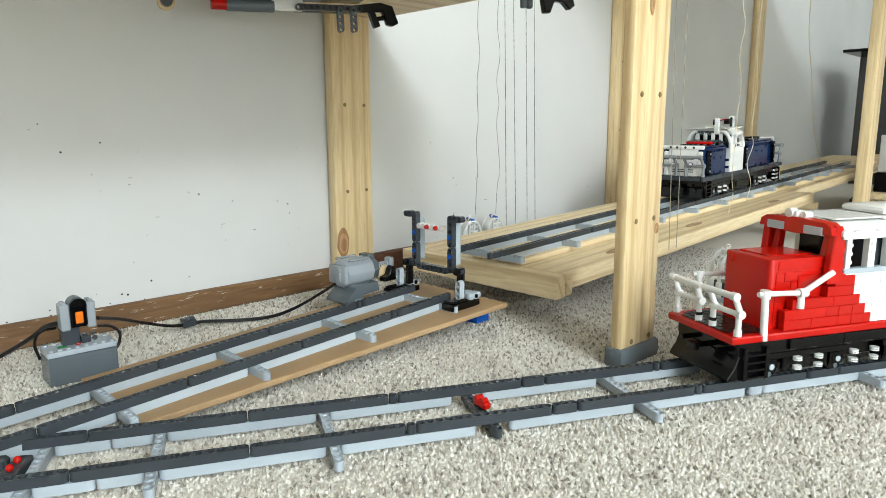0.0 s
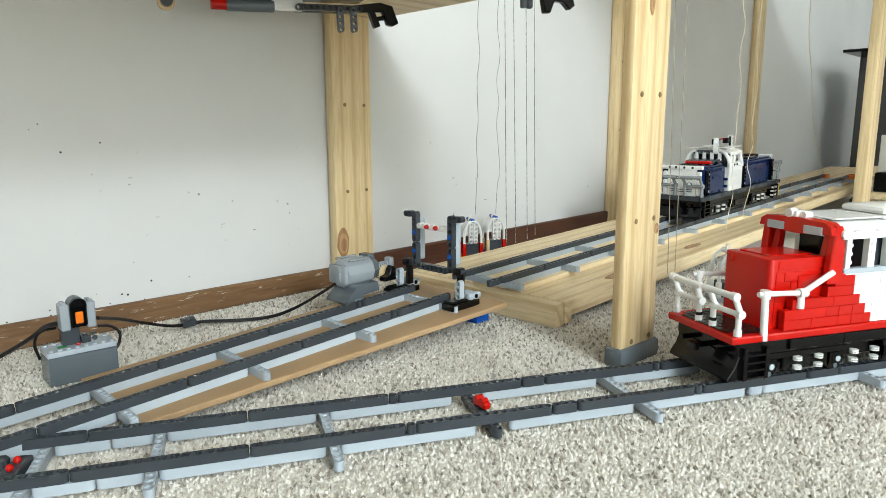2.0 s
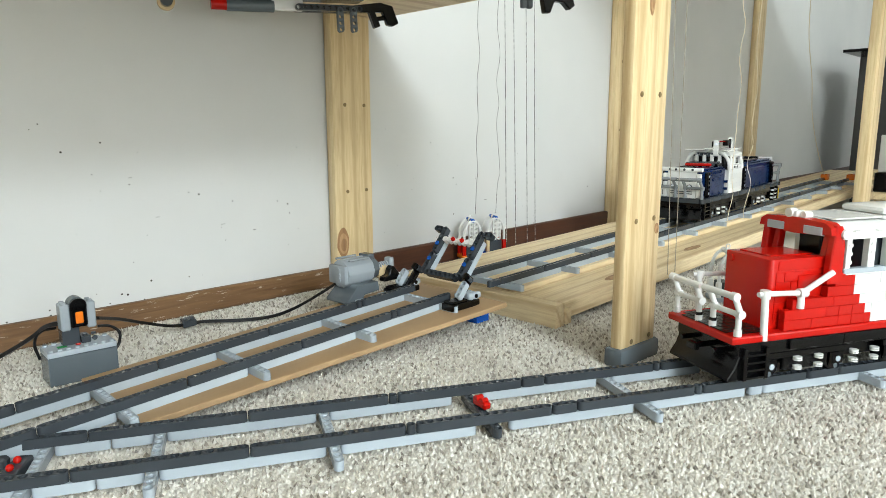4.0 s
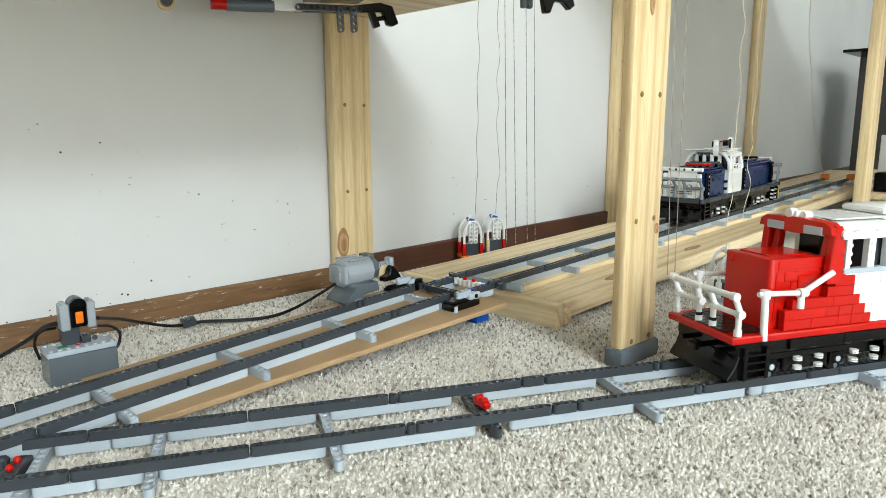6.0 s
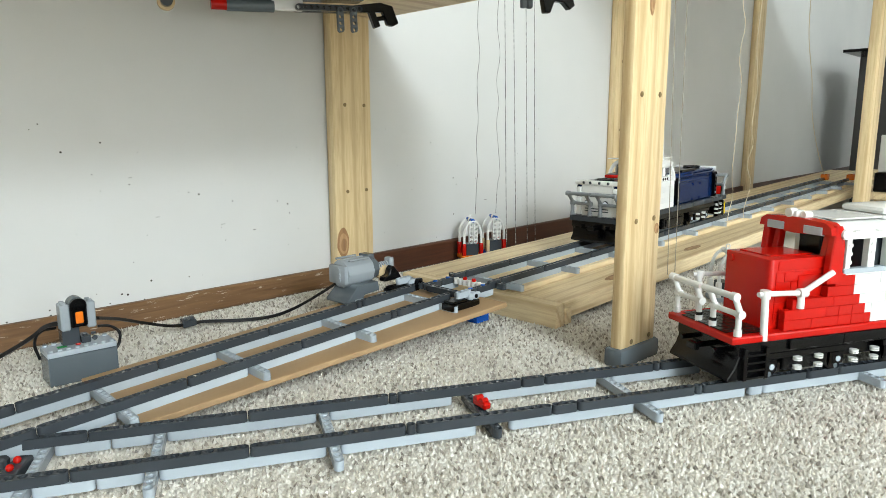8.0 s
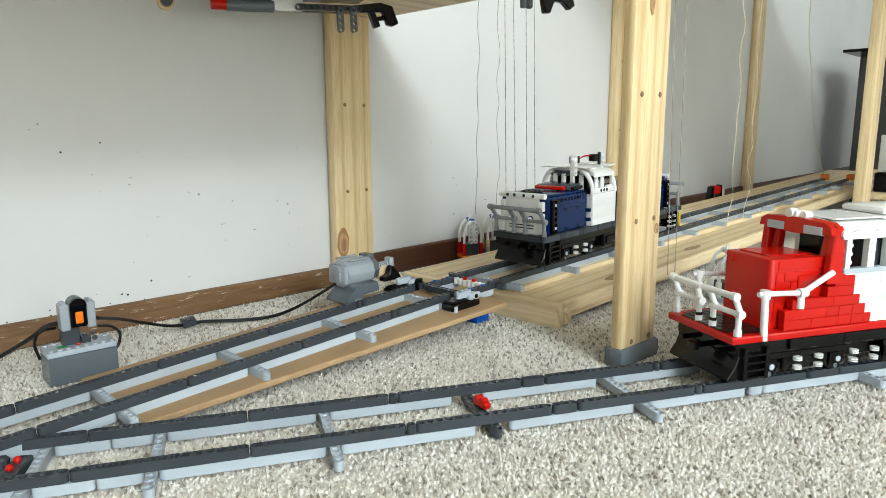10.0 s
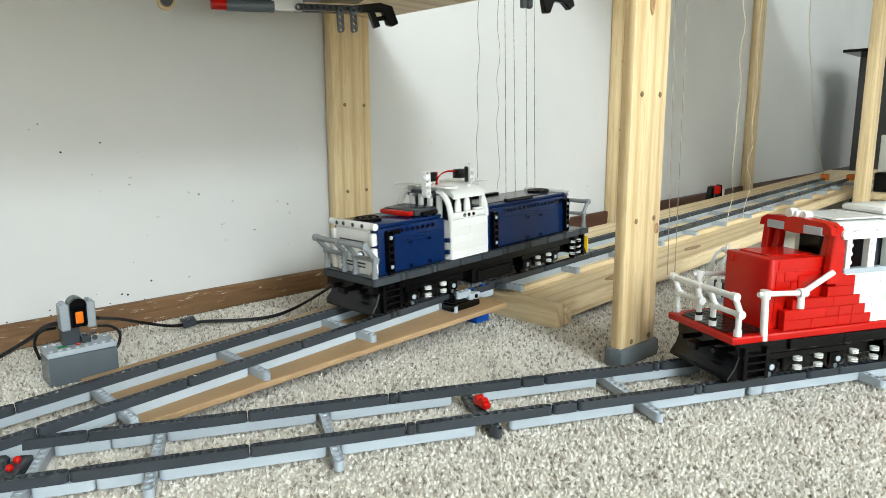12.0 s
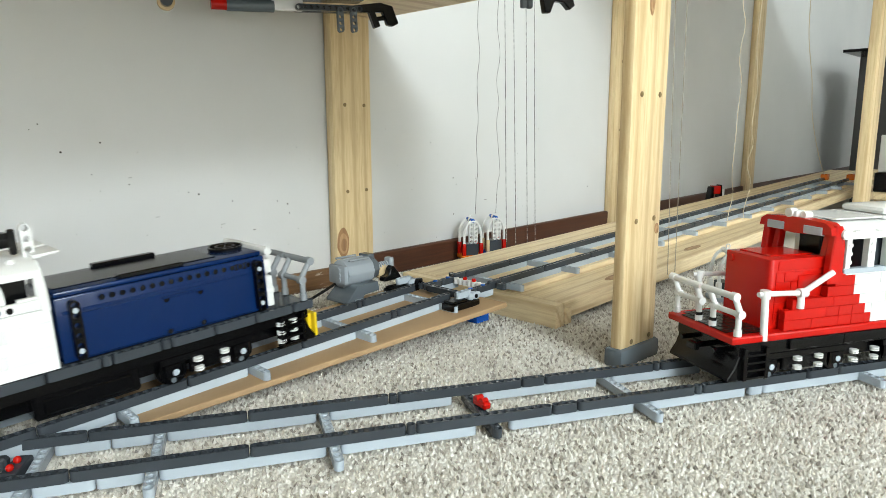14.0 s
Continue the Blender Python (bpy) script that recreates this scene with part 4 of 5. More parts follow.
    # handrail along the walkway
    for side in (-1, 1):
        bm = BM()
        y = side * 0.0455
        rod(bm, (0.0310, y, 0.0410), (0.0290, y, 0.0870), 0.0034, 12)
        rod(bm, (0.0215, y, 0.0845), (0.0290, y, 0.0845), 0.0024, 10)
        rod(bm, (0.0290, y, 0.0805), (0.0290, y, 0.0880), 0.0047, 12)
        rod(bm, (0.0290, y, 0.0845), (0.0710, y, 0.0825), 0.0026, 12)
        rod(bm, (0.0700, y, 0.0680), (0.0700, y, 0.0825), 0.0034, 12)
        rod(bm, (0.0665, y, 0.0825), (0.0750, y, 0.0825), 0.0044, 12)
        rod(bm, (0.0710, y, 0.0825), (0.1050, y, 0.0995), 0.0028, 12)
        part("handrail", bm, WHITE, t, "white side handrail")
    return t


blue_loco = blue_locomotive()
for piece in blue_loco.children:             # the body stands a little taller over its wheels
    if not piece.name.startswith("wheel"):
        piece.matrix_basis = Matrix.Diagonal((1, 1, 1.02, 1)) @ piece.matrix_basis
red_loco = red_locomotive(pose(0.542, 0.0358, 0.0158))


# ---- fittings of the ramp ----
def cross_axis(x, y, z):
    """A beam along y with its holes facing -x."""
    return Matrix.Translation((x, y, z)) @ Matrix(((0, 0, -1), (1, 0, 0), (0, -1, 0))).to_4x4()


PIVOT = (0.329, 0.0505)


def swing_gate():
    """A hinged pair of rails: upright it bars the ramp, lowered it bridges to the lift. Built upright about its hinge."""
    t = thing("swing_gate", "dark grey hinged rail bridge with a white crossbar and red pins", "toy gate", LINE @ pose(PIVOT[0], 0, PIVOT[1]))
    for y, side in ((0.0038, -1), (0.0678, 1)):
        part("arm", beam(4, DARK), None, t, "", pose(0.013, y, 0.022, 0, -90, 0))
        part("arm", beam(5, DARK), None, t, "", pose(0.013, y, 0.054, 0, -90, 0))
        part("arm_backing", beam(7, LIGHT), None, t, "light grey backing beam", pose(0.021, y, 0.030, 0, -90, 0))
        part("hook", beam(2, DARK), None, t, "", cross_axis(0.013, y + 0.0038 if side > 0 else y - 0.0198, 0.090))
        part("arm_foot", beam(2, DARK), None, t, "", cross_axis(0.013, y + 0.0038 if side > 0 else y - 0.0198, 0.026))
        bm = BM()
        rod(bm, (0.004, y, 0.067), (0.0055, y, 0.067), 0.0029, 12)
        rod(bm, (0.004, y, 0.043), (0.0055, y, 0.043), 0.0029, 12)
        part("blue_pin", bm, BRIGHT_BLUE, t, "blue pins")
        ys = y + side * 0.0145
        bm = BM()
        box(bm, 0.006, 0.0145, ys - 0.0038, ys + 0.0038, -0.004, 0.030, 0.002, None, 2)
        box(bm, 0.0, 0.0145, ys - 0.0038, ys + 0.0038, 0.022, 0.031, 0.002, None, 2)
        part("link", bm, BLACK, t, "black bent link")
        part("crank", beam(3, LIGHT), None, t, "light grey crank", pose(0.004, ys + side * 0.008, -0.006, 0, -90, 0))
    part("cross_beam", beam(7, DARK), None, t, "", cross_axis(0.013, 0.0078, 0.024))
    bm = BM()
    for k in range(7):
        rod(bm, (0.006, 0.0118 + k * S, 0.076), (0.0135, 0.0118 + k * S, 0.076), 0.0038, 14)
        if k < 6:
            box(bm, 0.007, 0.0125, 0.0118 + k * S, 0.0198 + k * S, 0.0735, 0.0785, 0.0006)
    bar = part("crossbar", bm, WHITE, t, "white crossbar")
    for y in (0.0278, 0.0438):
        bm = BM()
        rod(bm, (0.0035, y, 0.076), (0.0062, y, 0.076), 0.0029, 12)
        for a in range(4):
            ball(bm, (0.0032, y + 0.0016 * math.cos(a * math.pi / 2), 0.076 + 0.0016 * math.sin(a * math.pi / 2)), 0.0013, 6)
        part("red_pin", bm, RED, bar, "red pin")
    return t


gate = swing_gate()


def gate_bearing(y, label):
    t = thing("gate_bearing", label, "toy hinge", LINE @ pose(0.332, y, RZ + 0.332 * TAN_R - S))
    bm = BM()
    box(bm, -0.020, 0.028, -0.010, 0.010, 0, 0.0085, 0.001)
    box(bm, -0.018, 0.008, -0.0085, 0.0085, 0.0085, 0.0115, 0.001)
    part("base_plate", bm, BLACK, t, "black base plate")
    for xx in (0.014, 0.022):
        bm = BM()
        rod(bm, (xx, -0.009, 0.0135), (xx, 0.009, 0.0135), 0.0045, 14)
        part("connector", bm, LIGHT, t, "light grey axle connector")
    bm = BM()
    box(bm, 0.008, 0.030, -0.0105, -0.004, 0.0095, 0.0178, 0.0025, None, 2)
    box(bm, 0.002, 0.030, 0.004, 0.011, 0.0095, 0.0172, 0.0025, None, 2)
    part("block", bm, LIGHT, t, "light grey block")
    bm = BM()
    rod(bm, (0.020, -0.0116, 0.0136), (0.020, -0.0100, 0.0136), 0.0026, 12)
    part("pin", bm, BLACK, t)
    return t


gate_bearing(-0.014, "black plate with light grey connectors carrying the gate's hinge")
gate_bearing(0.095, "black plate with light grey crank arm beside the geared motor")


def gear_motor():
    t = thing("gear_motor", "large grey toy motor on a dark grey stand driving the gate", "toy motor", LINE @ pose(0.256, 0.125, RZ + 0.28 * TAN_R - S, 0, 0, 3))
    bm = BM()
    outline = [(-0.006, -0.004), (0.020, -0.004), (0.024, 0.004), (0.050, 0.006), (0.048, 0.018), (0.012, 0.018), (0.008, 0.012), (-0.006, 0.0)]
    prism(bm, [(x, z + 0.004) for x, z in outline], -0.022, 0.020, 0.001)
    part("stand", bm, MID, t, "dark grey moulded stand")
    zc = 0.036
    bm = BM()
    made = bmesh.ops.create_cone(bm, cap_ends=True, segments=10, radius1=0.0185, radius2=0.0185, depth=0.044)
    bmesh.ops.transform(bm, matrix=pose(0.024, 0, zc, 0, 90, 0), verts=made["verts"])
    bmesh.ops.bevel(bm, geom=bm.edges[:], offset=0.0012, segments=2, affect="EDGES", profile=0.5)
    for a in (-0.013, 0.0, 0.013):
        box(bm, 0.006, 0.040, a - 0.002, a + 0.002, zc + 0.0165, zc + 0.019, 0.0008)
    body = part("body", bm, STONE, t)
    bm = BM()
    made = bmesh.ops.create_cone(bm, cap_ends=True, segments=10, radius1=0.0178, radius2=0.0145, depth=0.012)
    bmesh.ops.transform(bm, matrix=pose(0.052, 0, zc, 0, 90, 0), verts=made["verts"])
    bmesh.ops.bevel(bm, geom=bm.edges[:], offset=0.0008, segments=1, affect="EDGES", profile=0.5)
    box(bm, 0.044, 0.056, -0.006, 0.012, zc + 0.013, zc + 0.020, 0.001)
    part("gear_head", bm, MID, t, "dark grey gear head")
    bm = BM()
    for z in (0.0, 0.006, -0.006):
        rod(bm, (-0.006, -0.005, zc + z), (0.003, -0.005, zc + z), 0.004, 12)
    box(bm, -0.004, 0.003, -0.016, 0.016, zc - 0.012, zc + 0.012, 0.002, None, 2)
    part("end_cap", bm, STONE, t)
    bm = BM()
    for k in range(6):
        rod(bm, (0.060 + k * 0.004, 0, zc), (0.0622 + k * 0.004, 0, zc), 0.0058, 14)
    rod(bm, (0.056, 0, zc), (0.092, 0, zc), 0.003, 12)
    box(bm, 0.084, 0.092, -0.006, 0.006, zc - 0.008, zc + 0.010, 0.0012)
    part("worm_gear", bm, STONE, t, "light grey worm gear")
    bm = BM()
    prism(bm, [(0.062, zc - 0.018), (0.094, zc - 0.018), (0.088, zc - 0.008), (0.083, zc - 0.002), (0.078, zc + 0.002), (0.074, zc - 0.002), (0.071, zc - 0.010), (0.062, zc - 0.012)], -0.019, -0.008, 0.001)
    part("gear_frame", bm, BLACK, t, "black gear frame")
    bm = BM()
    for k in range(14):
        a = 2 * math.pi * k / 14
        box(bm, 0.0085, 0.0112, -0.002, 0.002, -0.0012, 0.0012, 0.0003, Matrix.Translation((0.073, -0.004, zc - 0.009)) @ pose(0, 0, 0, 0, math.degrees(a), 0))
    rod(bm, (0.073, -0.006, zc - 0.009), (0.073, -0.002, zc - 0.009), 0.009, 20)
    part("gear_wheel", bm, TAN, t, "tan gear wheel")
    bm = BM()
    box(bm, 0.028, 0.058, -0.036, -0.020, 0.0, 0.003, 0.001)
    box(bm, 0.040, 0.056, -0.034, -0.026, 0.003, 0.008, 0.0015)
    box(bm, 0.006, 0.020, -0.030, -0.022, 0.0, 0.005, 0.001)
    part("foot_plate", bm, LIGHT, t, "light grey foot plates")
    return t


gear_motor()


def battery_box():
    t = thing("battery_box", "grey studded battery box with an infrared receiver on top", "battery box", LINE @ pose(-0.0726, 0.1531, -0.002, 0, 0, -2.3))
    bm = BM()
    box(bm, 0, 0.0638, 0, 0.0318, 0, 0.0288, 0.0008)
    part("case", bm, MID, t)
    bm = BM()
    box(bm, 0, 0.0638, 0, 0.0318, 0.029, 0.0345, 0.0006)
    lid = part("lid", bm, LIGHT, t, "light grey lid")
    for i in range(8):
        for j in (0, 3):
            bm = BM()
            rod(bm, ((i + 0.5) * S, (j + 0.5) * S, 0.0345), ((i + 0.5) * S, (j + 0.5) * S, 0.0362), 0.0024, 12)
            part("stud", bm, LIGHT, lid)
    bm = BM()
    box(bm, 0.012, 0.0205, 0.012, 0.018, 0.0345, 0.0352, 0.0003)
    part("switch", bm, GREEN, t, "dark green switch")
    bm = BM()
    rod(bm, (0.031, 0.014, 0.0345), (0.031, 0.014, 0.0356), 0.0024, 12)
    part("button", bm, RED, t, "small red button")
    # plug and receiver
    bm = BM()
    box(bm, 0.018, 0.034, 0.016, 0.031, 0.0346, 0.0530, 0.0006)
    box(bm, 0.0345, 0.0435, 0.014, 0.030, 0.0346, 0.0420, 0.0006)
    for i in range(2):
        rod(bm, (0.039 + i * S, 0.018, 0.0420), (0.039 + i * S, 0.018, 0.0437), 0.0024, 12)
        rod(bm, (0.039 + i * S, 0.0142, 0.0385), (0.039 + i * S, 0.0135, 0.0385), 0.0026, 12)
    part("connector", bm, DARK, t, "dark grey stacked connectors")
    bm = BM()
    for x in (0.0175, 0.0415):
        box(bm, x, x + 0.0085, 0.013, 0.029, 0.0500, 0.0775, 0.0012)
        rod(bm, (x + 0.0042, 0.017, 0.0775), (x + 0.0042, 0.017, 0.0791), 0.0024, 12)
        rod(bm, (x + 0.0042, 0.025, 0.0775), (x + 0.0042, 0.025, 0.0791), 0.0024, 12)
    receiver = part("receiver", bm, STONE, t, "light grey receiver")
    bm = BM()
    rod(bm, (0.0337, 0.028, 0.0755), (0.0337, 0.015, 0.0755), 0.0078, 20)
    part("dome", bm, MID, receiver, "grey rounded sensor cap")
    bm = BM()
    box(bm, 0.026, 0.0415, 0.0105, 0.0285, 0.0530, 0.0760, 0.0015)
    rod(bm, (0.0337, 0.0145, 0.0750), (0.0337, 0.0105, 0.0750), 0.0078, 20)
    part("window", bm, BLACK, receiver, "black infrared window")
    bm = BM()
    box(bm, 0.0302, 0.0375, 0.0094, 0.0118, 0.0570, 0.0690, 0.0008)
    part("slider", bm, ORANGE, receiver, "orange channel slider")
    return t


battery_box()


def ribbon(bm, path, w, h):
    """A flat cable along points, w wide and h thick, lying level."""
    path = [Vector(p) for p in path]
    rows = []
    for i, p in enumerate(path):
        d = (path[min(i + 1, len(path) - 1)] - path[max(i - 1, 0)]).normalized()
        side = d.cross(Vector((0, 0, 1)))
        side = side.normalized() if side.length > 1e-4 else Vector((0, 1, 0))
        up = side.cross(d).normalized()
        rows.append([bm.verts.new(p + side * a * w / 2 + up * b * h / 2) for a, b in ((-1, -1), (-0.4, 1), (0.4, 1), (1, -1))])
    for a, b in zip(rows, rows[1:]):
        for k in range(4):
            bm.faces.new((a[k], a[(k + 1) % 4], b[(k + 1) % 4], b[k]))
    bm.faces.new(rows[0][::-1])
    bm.faces.new(rows[-1])
    bmesh.ops.recalc_face_normals(bm, faces=bm.faces[:])
    return bm


bm = BM()
ribbon(bm, smooth_path([(-0.0190, 0.1720, 0.0546), (0.0121, 0.2000, 0.0413), (0.0467, 0.2220, 0.0250), (0.0824, 0.2380, 0.0106), (0.1086, 0.2460, 0.0055), (0.1280, 0.2460, 0.0052), (0.1738, 0.2320, 0.0005), (0.2068, 0.2120, 0.0027), (0.2295, 0.1920, 0.0130), (0.2477, 0.1650, 0.0316), (0.2667, 0.1400, 0.0523), (0.2668, 0.1250, 0.0607)], 6), 0.0066, 0.0034)
cable = solid("motor_cable", bm, RUBBER, "black flat four-core cable lying on the carpet", "cable", LINE)
bm = BM()
box(bm, -0.009, 0.008, -0.008, 0.008, 0, 0.009, 0.0012)
for i in (-0.004, 0.004):
    rod(bm, (i, -0.002, 0.009), (i, -0.002, 0.0107), 0.0024, 12)
    rod(bm, (i, -0.0082, 0.0045), (i, -0.0088, 0.0045), 0.0026, 12)
solid("cable_plug", bm, DARK, "dark grey studded cable plug on the carpet", "plug", LINE @ pose(0.1102, 0.246, 0.0041, 4, -6, -12))
bm = BM()
ribbon(bm, smooth_path([(-0.0497, 0.1850, 0.0529), (-0.0555, 0.1950, 0.0508), (-0.0606, 0.2050, 0.0462), (-0.0657, 0.2120, 0.0397), (-0.0751, 0.2220, 0.0304), (-0.0859, 0.2350, 0.0207), (-0.0946, 0.2450, 0.0136), (-0.1229, 0.2620, 0.0005)], 6), 0.0085, 0.0040)
solid("battery_cable", bm, RUBBER, "black flat cable running off along the baseboard", "cable", LINE)
bm = BM()
tube(bm, smooth_path([(-0.013, 0.194, 0.040), (-0.001, 0.192, 0.038), (0.007, 0.189, 0.030), (0.005, 0.186, 0.019), (-0.001, 0.185, 0.012)], 6), 0.0016, 6)
solid("battery_lead", bm, RUBBER, "thin black lead looping down the battery box", "cable", LINE)
bm = BM()
tube(bm, smooth_path([(-0.050, 0.203, 0.044), (-0.064, 0.207, 0.042), (-0.072, 0.200, 0.032), (-0.071, 0.189, 0.018)], 6), 0.0016, 6)
solid("battery_lead", bm, RUBBER, "thin black lead looping down the battery box", "cable", LINE)

# blocks that prop the ramp's high end
prop = thing("ramp_prop", "blue and green toy bricks stacked under the ramp", "toy brick", LINE @ pose(0.396, 0.003, -0.002, 0, 0, 0))
bm = BM()
box(bm, -0.012, 0.012, 0, 0.032, 0, 0.0225, 0.0006)
part("brick", bm, BRIGHT_BLUE, prop)
bm = BM()
box(bm, -0.012, 0.010, 0.001, 0.030, 0.0226, 0.0262, 0.0005)
part("plate", bm, GREEN, prop, "green plate")

# red switch pieces on the carpet track
for x, y, rz, label in ((-0.041, 0.034, -8, "dark grey switch block with two red pins between the rails"), (0.315, 0.040, -75, "red pin block pressed on a dark tie")):
    t = thing("track_sensor", label, "toy block", pose(x, y, S, 0, 0, rz))
    bm = BM()
    if x < 0:
        box(bm, -0.006, 0.006, -0.014, 0.016, -0.006, 0.003, 0.001)
        box(bm, -0.028, -0.008, 0.004, 0.013, -0.004, 0.006, 0.002)
        part("block", bm, DARK, t)
        for yy in (-0.008, 0.004):
            bm = BM()
            ball(bm, (0, yy, 0.005), 0.0028, 12)
            part("pin", bm, RED, t, "round red pin")
    else:
        box(bm, -0.004, 0.014, -0.004, 0.004, 0, 0.006, 0.0014)
        rod(bm, (0.0, -0.0036, 0.006), (0.0, 0.0036, 0.006), 0.0032, 12)
        rod(bm, (0.008, -0.003, 0.0062), (0.008, 0.003, 0.0062), 0.0028, 10)
        part("block", bm, RED, t)

# ---- cable-car cabins by the wall ----
def cabin(m, low, label):
    t = thing("cable_car_cabin", label, "toy cabin", m, "cable cars")
    for y in (-0.014, 0.014):
        bm = BM()
        tube(bm, [(0.017 * math.cos(a), y, 0.042 + 0.030 * math.sin(a)) for a in [math.pi * k / 14 for k in range(15)]], 0.0026, 8)
        rod(bm, (-0.017, y, 0.024), (-0.017, y, 0.042), 0.0026)
        rod(bm, (0.017, y, 0.024), (0.017, y, 0.042), 0.0026)
        part("hoop", bm, WHITE, t)
    part("panel", beam(5, WHITE), None, t, "", Matrix.Translation((-0.0045, -0.012, 0.030)) @ pose(0, 0, 0, 90, 0, 0) @ pose(0, 0, 0, 0, 0, 90))
    part("panel", beam(5, WHITE), None, t, "", Matrix.Translation((0.0045, -0.012, 0.030)) @ pose(0, 0, 0, 90, 0, 0) @ pose(0, 0, 0, 0, 0, 90))
    bm = BM()
    rod(bm, (0, -0.016, 0.073), (0, 0.016, 0.073), 0.0036, 12)
    part("axle", bm, BRIGHT_BLUE if low[0] != WHITE else WHITE, t)
    bm = BM()
    rod(bm, (0, -0.003, 0.073), (0, 0.003, 0.073), 0.0046, 12)
    tube(bm, [(0.003 * math.cos(a), 0, 0.0805 + 0.003 * math.sin(a)) for a in [2 * math.pi * k / 12 for k in range(13)]], 0.0008, 6)
    part("hanger", bm, WHITE, t)
    bm = BM()
    box(bm, -0.012, 0.012, -0.013, 0.013, 0.006, 0.028, 0.001)
    part("seat", bm, DARK, t, "dark grey seat")
    for x in (-0.017, 0.017):
        bm = BM()
        box(bm, x - 0.0036, x + 0.0036, -0.018, -0.010, 0.006, 0.030, 0.0018, None, 2)
        box(bm, x - 0.0036, x + 0.0036, 0.010, 0.018, 0.006, 0.030, 0.0018, None, 2)
        part("leg", bm, low[0] if x < 0 else low[1], t)
    bm = BM()
    for y in (-0.016, 0.016):
        box(bm, -0.021, 0.021, y - 0.003, y + 0.003, 0.0, 0.007, 0.0014)
    for x in (-0.019, 0.019):
        box(bm, x - 0.003, x + 0.003, -0.016, 0.016, 0.0, 0.007, 0.0014)
    part("skid", bm, low[2], t)
    return t


cabin(LINE @ pose(0.6902, 0.2973, 0.005, 0, 0, -28), (RED, RED, ORANGE), "white arched toy cabin with red legs on an orange frame")
cabin(LINE @ pose(0.7556, 0.2957, 0.005, 0, 0, -28), (TAN, RED, BRIGHT_BLUE), "white arched toy cabin with tan legs and blue axle")
cabin(LINE @ pose(0.7355, -0.1737, -0.002, 0, 0, -42), (WHITE, LIGHT, LIGHT), "white arched toy cabin standing on the carpet behind the red locomotive")


# ---- threads and wires ----
def thread(name, pts, r, mat, label, wavy=False):
    bm = BM()
    tube(bm, smooth_path(pts, 4) if wavy else pts, r, 5)
    return solid(name, bm, mat, label, "thread", LINE, "threads")


for low, high in ((0.7120, 0.6936), (0.7399, 0.7165), (0.7750, 0.7519), (0.7999, 0.7757)):
    thread("thread", [(low, 0.225, 0.012), (high, 0.225, 0.60)], 0.0007, THREAD, "taut grey twisted thread hanging from the table")
lift_threads = [thread("thread", [(low, -0.0825, 0.022), (high, -0.0825, 0.61)], 0.0006, LIFT_THREAD, "taut grey thread holding the lift platform") for low, high in ((0.7360, 0.7020), (0.7607, 0.7441))]

thread("hanging_wire", [(0.6969, 0.284, 0.4948), (0.6927, 0.284, 0.4361), (0.6986, 0.284, 0.3825), (0.6926, 0.284, 0.3371), (0.6938, 0.284, 0.2968), (0.6961, 0.284, 0.2615), (0.6913, 0.284, 0.2253), (0.6953, 0.284, 0.1730), (0.6927, 0.284, 0.1459), (0.6895, 0.284, 0.0898)], 0.0005, THREAD, "thin kinked grey wire holding a cabin", True)
thread("hanging_wire", [(0.7526, 0.284, 0.5017), (0.7473, 0.284, 0.4410), (0.7562, 0.284, 0.3864), (0.7471, 0.284, 0.3390), (0.7543, 0.284, 0.2976), (0.7484, 0.284, 0.2603), (0.7527, 0.284, 0.2230), (0.7595, 0.284, 0.1687), (0.7529, 0.284, 0.1416), (0.7487, 0.284, 0.0874)], 0.0005, THREAD, "thin kinked grey wire holding a cabin", True)
thread("hanging_wire", [(1.1831, -0.030, 0.6320), (1.1797, -0.030, 0.5397), (1.1778, -0.030, 0.4885), (1.1687, -0.030, 0.4090), (1.1894, -0.030, 0.3317), (1.1797, -0.030, 0.2921), (1.1749, -0.030, 0.2455), (1.1881, -0.030, 0.2151), (1.1642, -0.030, 0.1769), (1.1912, -0.030, 0.1354), (1.1670, -0.030, 0.0892), (1.1650, -0.030, 0.0611)], 0.0007, WIRE, "cream kinked wire hanging in front of the lift", True)
thread("hanging_wire", [(1.0401, -0.050, 0.6143), (1.0369, -0.050, 0.5222), (1.0351, -0.050, 0.4711), (1.0533, -0.050, 0.4365), (1.0406, -0.050, 0.3958), (1.0386, -0.050, 0.3694), (1.0537, -0.050, 0.3328), (1.0476, -0.050, 0.2772), (1.0460, -0.050, 0.2327), (1.0415, -0.050, 0.1611), (1.0523, -0.050, 0.1238), (1.0378, -0.050, 0.0878), (1.0327, -0.050, 0.0587)], 0.0006, WIRE, "thin pale kinked wire hanging to the lift", True)
thread("hanging_wire", [(1.7833, 0.068, 0.7133), (1.7793, 0.068, 0.6204), (1.7771, 0.068, 0.5688), (1.7902, 0.068, 0.4866), (1.8469, 0.068, 0.3798), (1.8787, 0.068, 0.2795), (1.9781, 0.068, 0.1608), (2.0874, 0.068, 0.0787)], 0.0011, WIRE, "pale wire leading to an orange stop", True)

# ---- overhead tables ----
def table_top(name, s0, s1, front, z, label):
    t = thing(name, label, "table", LINE)
    bm = BM()
    box(bm, s0, s1, front, 0.3255 if s1 < 1 else 0.32, z, z + 0.014, 0.001)
    part("panel", bm, PINE_X, t)
    return t


table_a = table_top("table", -1.3, 0.478, -0.27, 0.4225, "pale plywood table over the ramp seen from below")
# out of view on the far posts; its forward reach is added to shade the wall
shade_table_b = table_top("table", 0.95, 2.45, -2.1, 0.74, "unseen plywood panel over the far track, reaching forward to shade the wall")


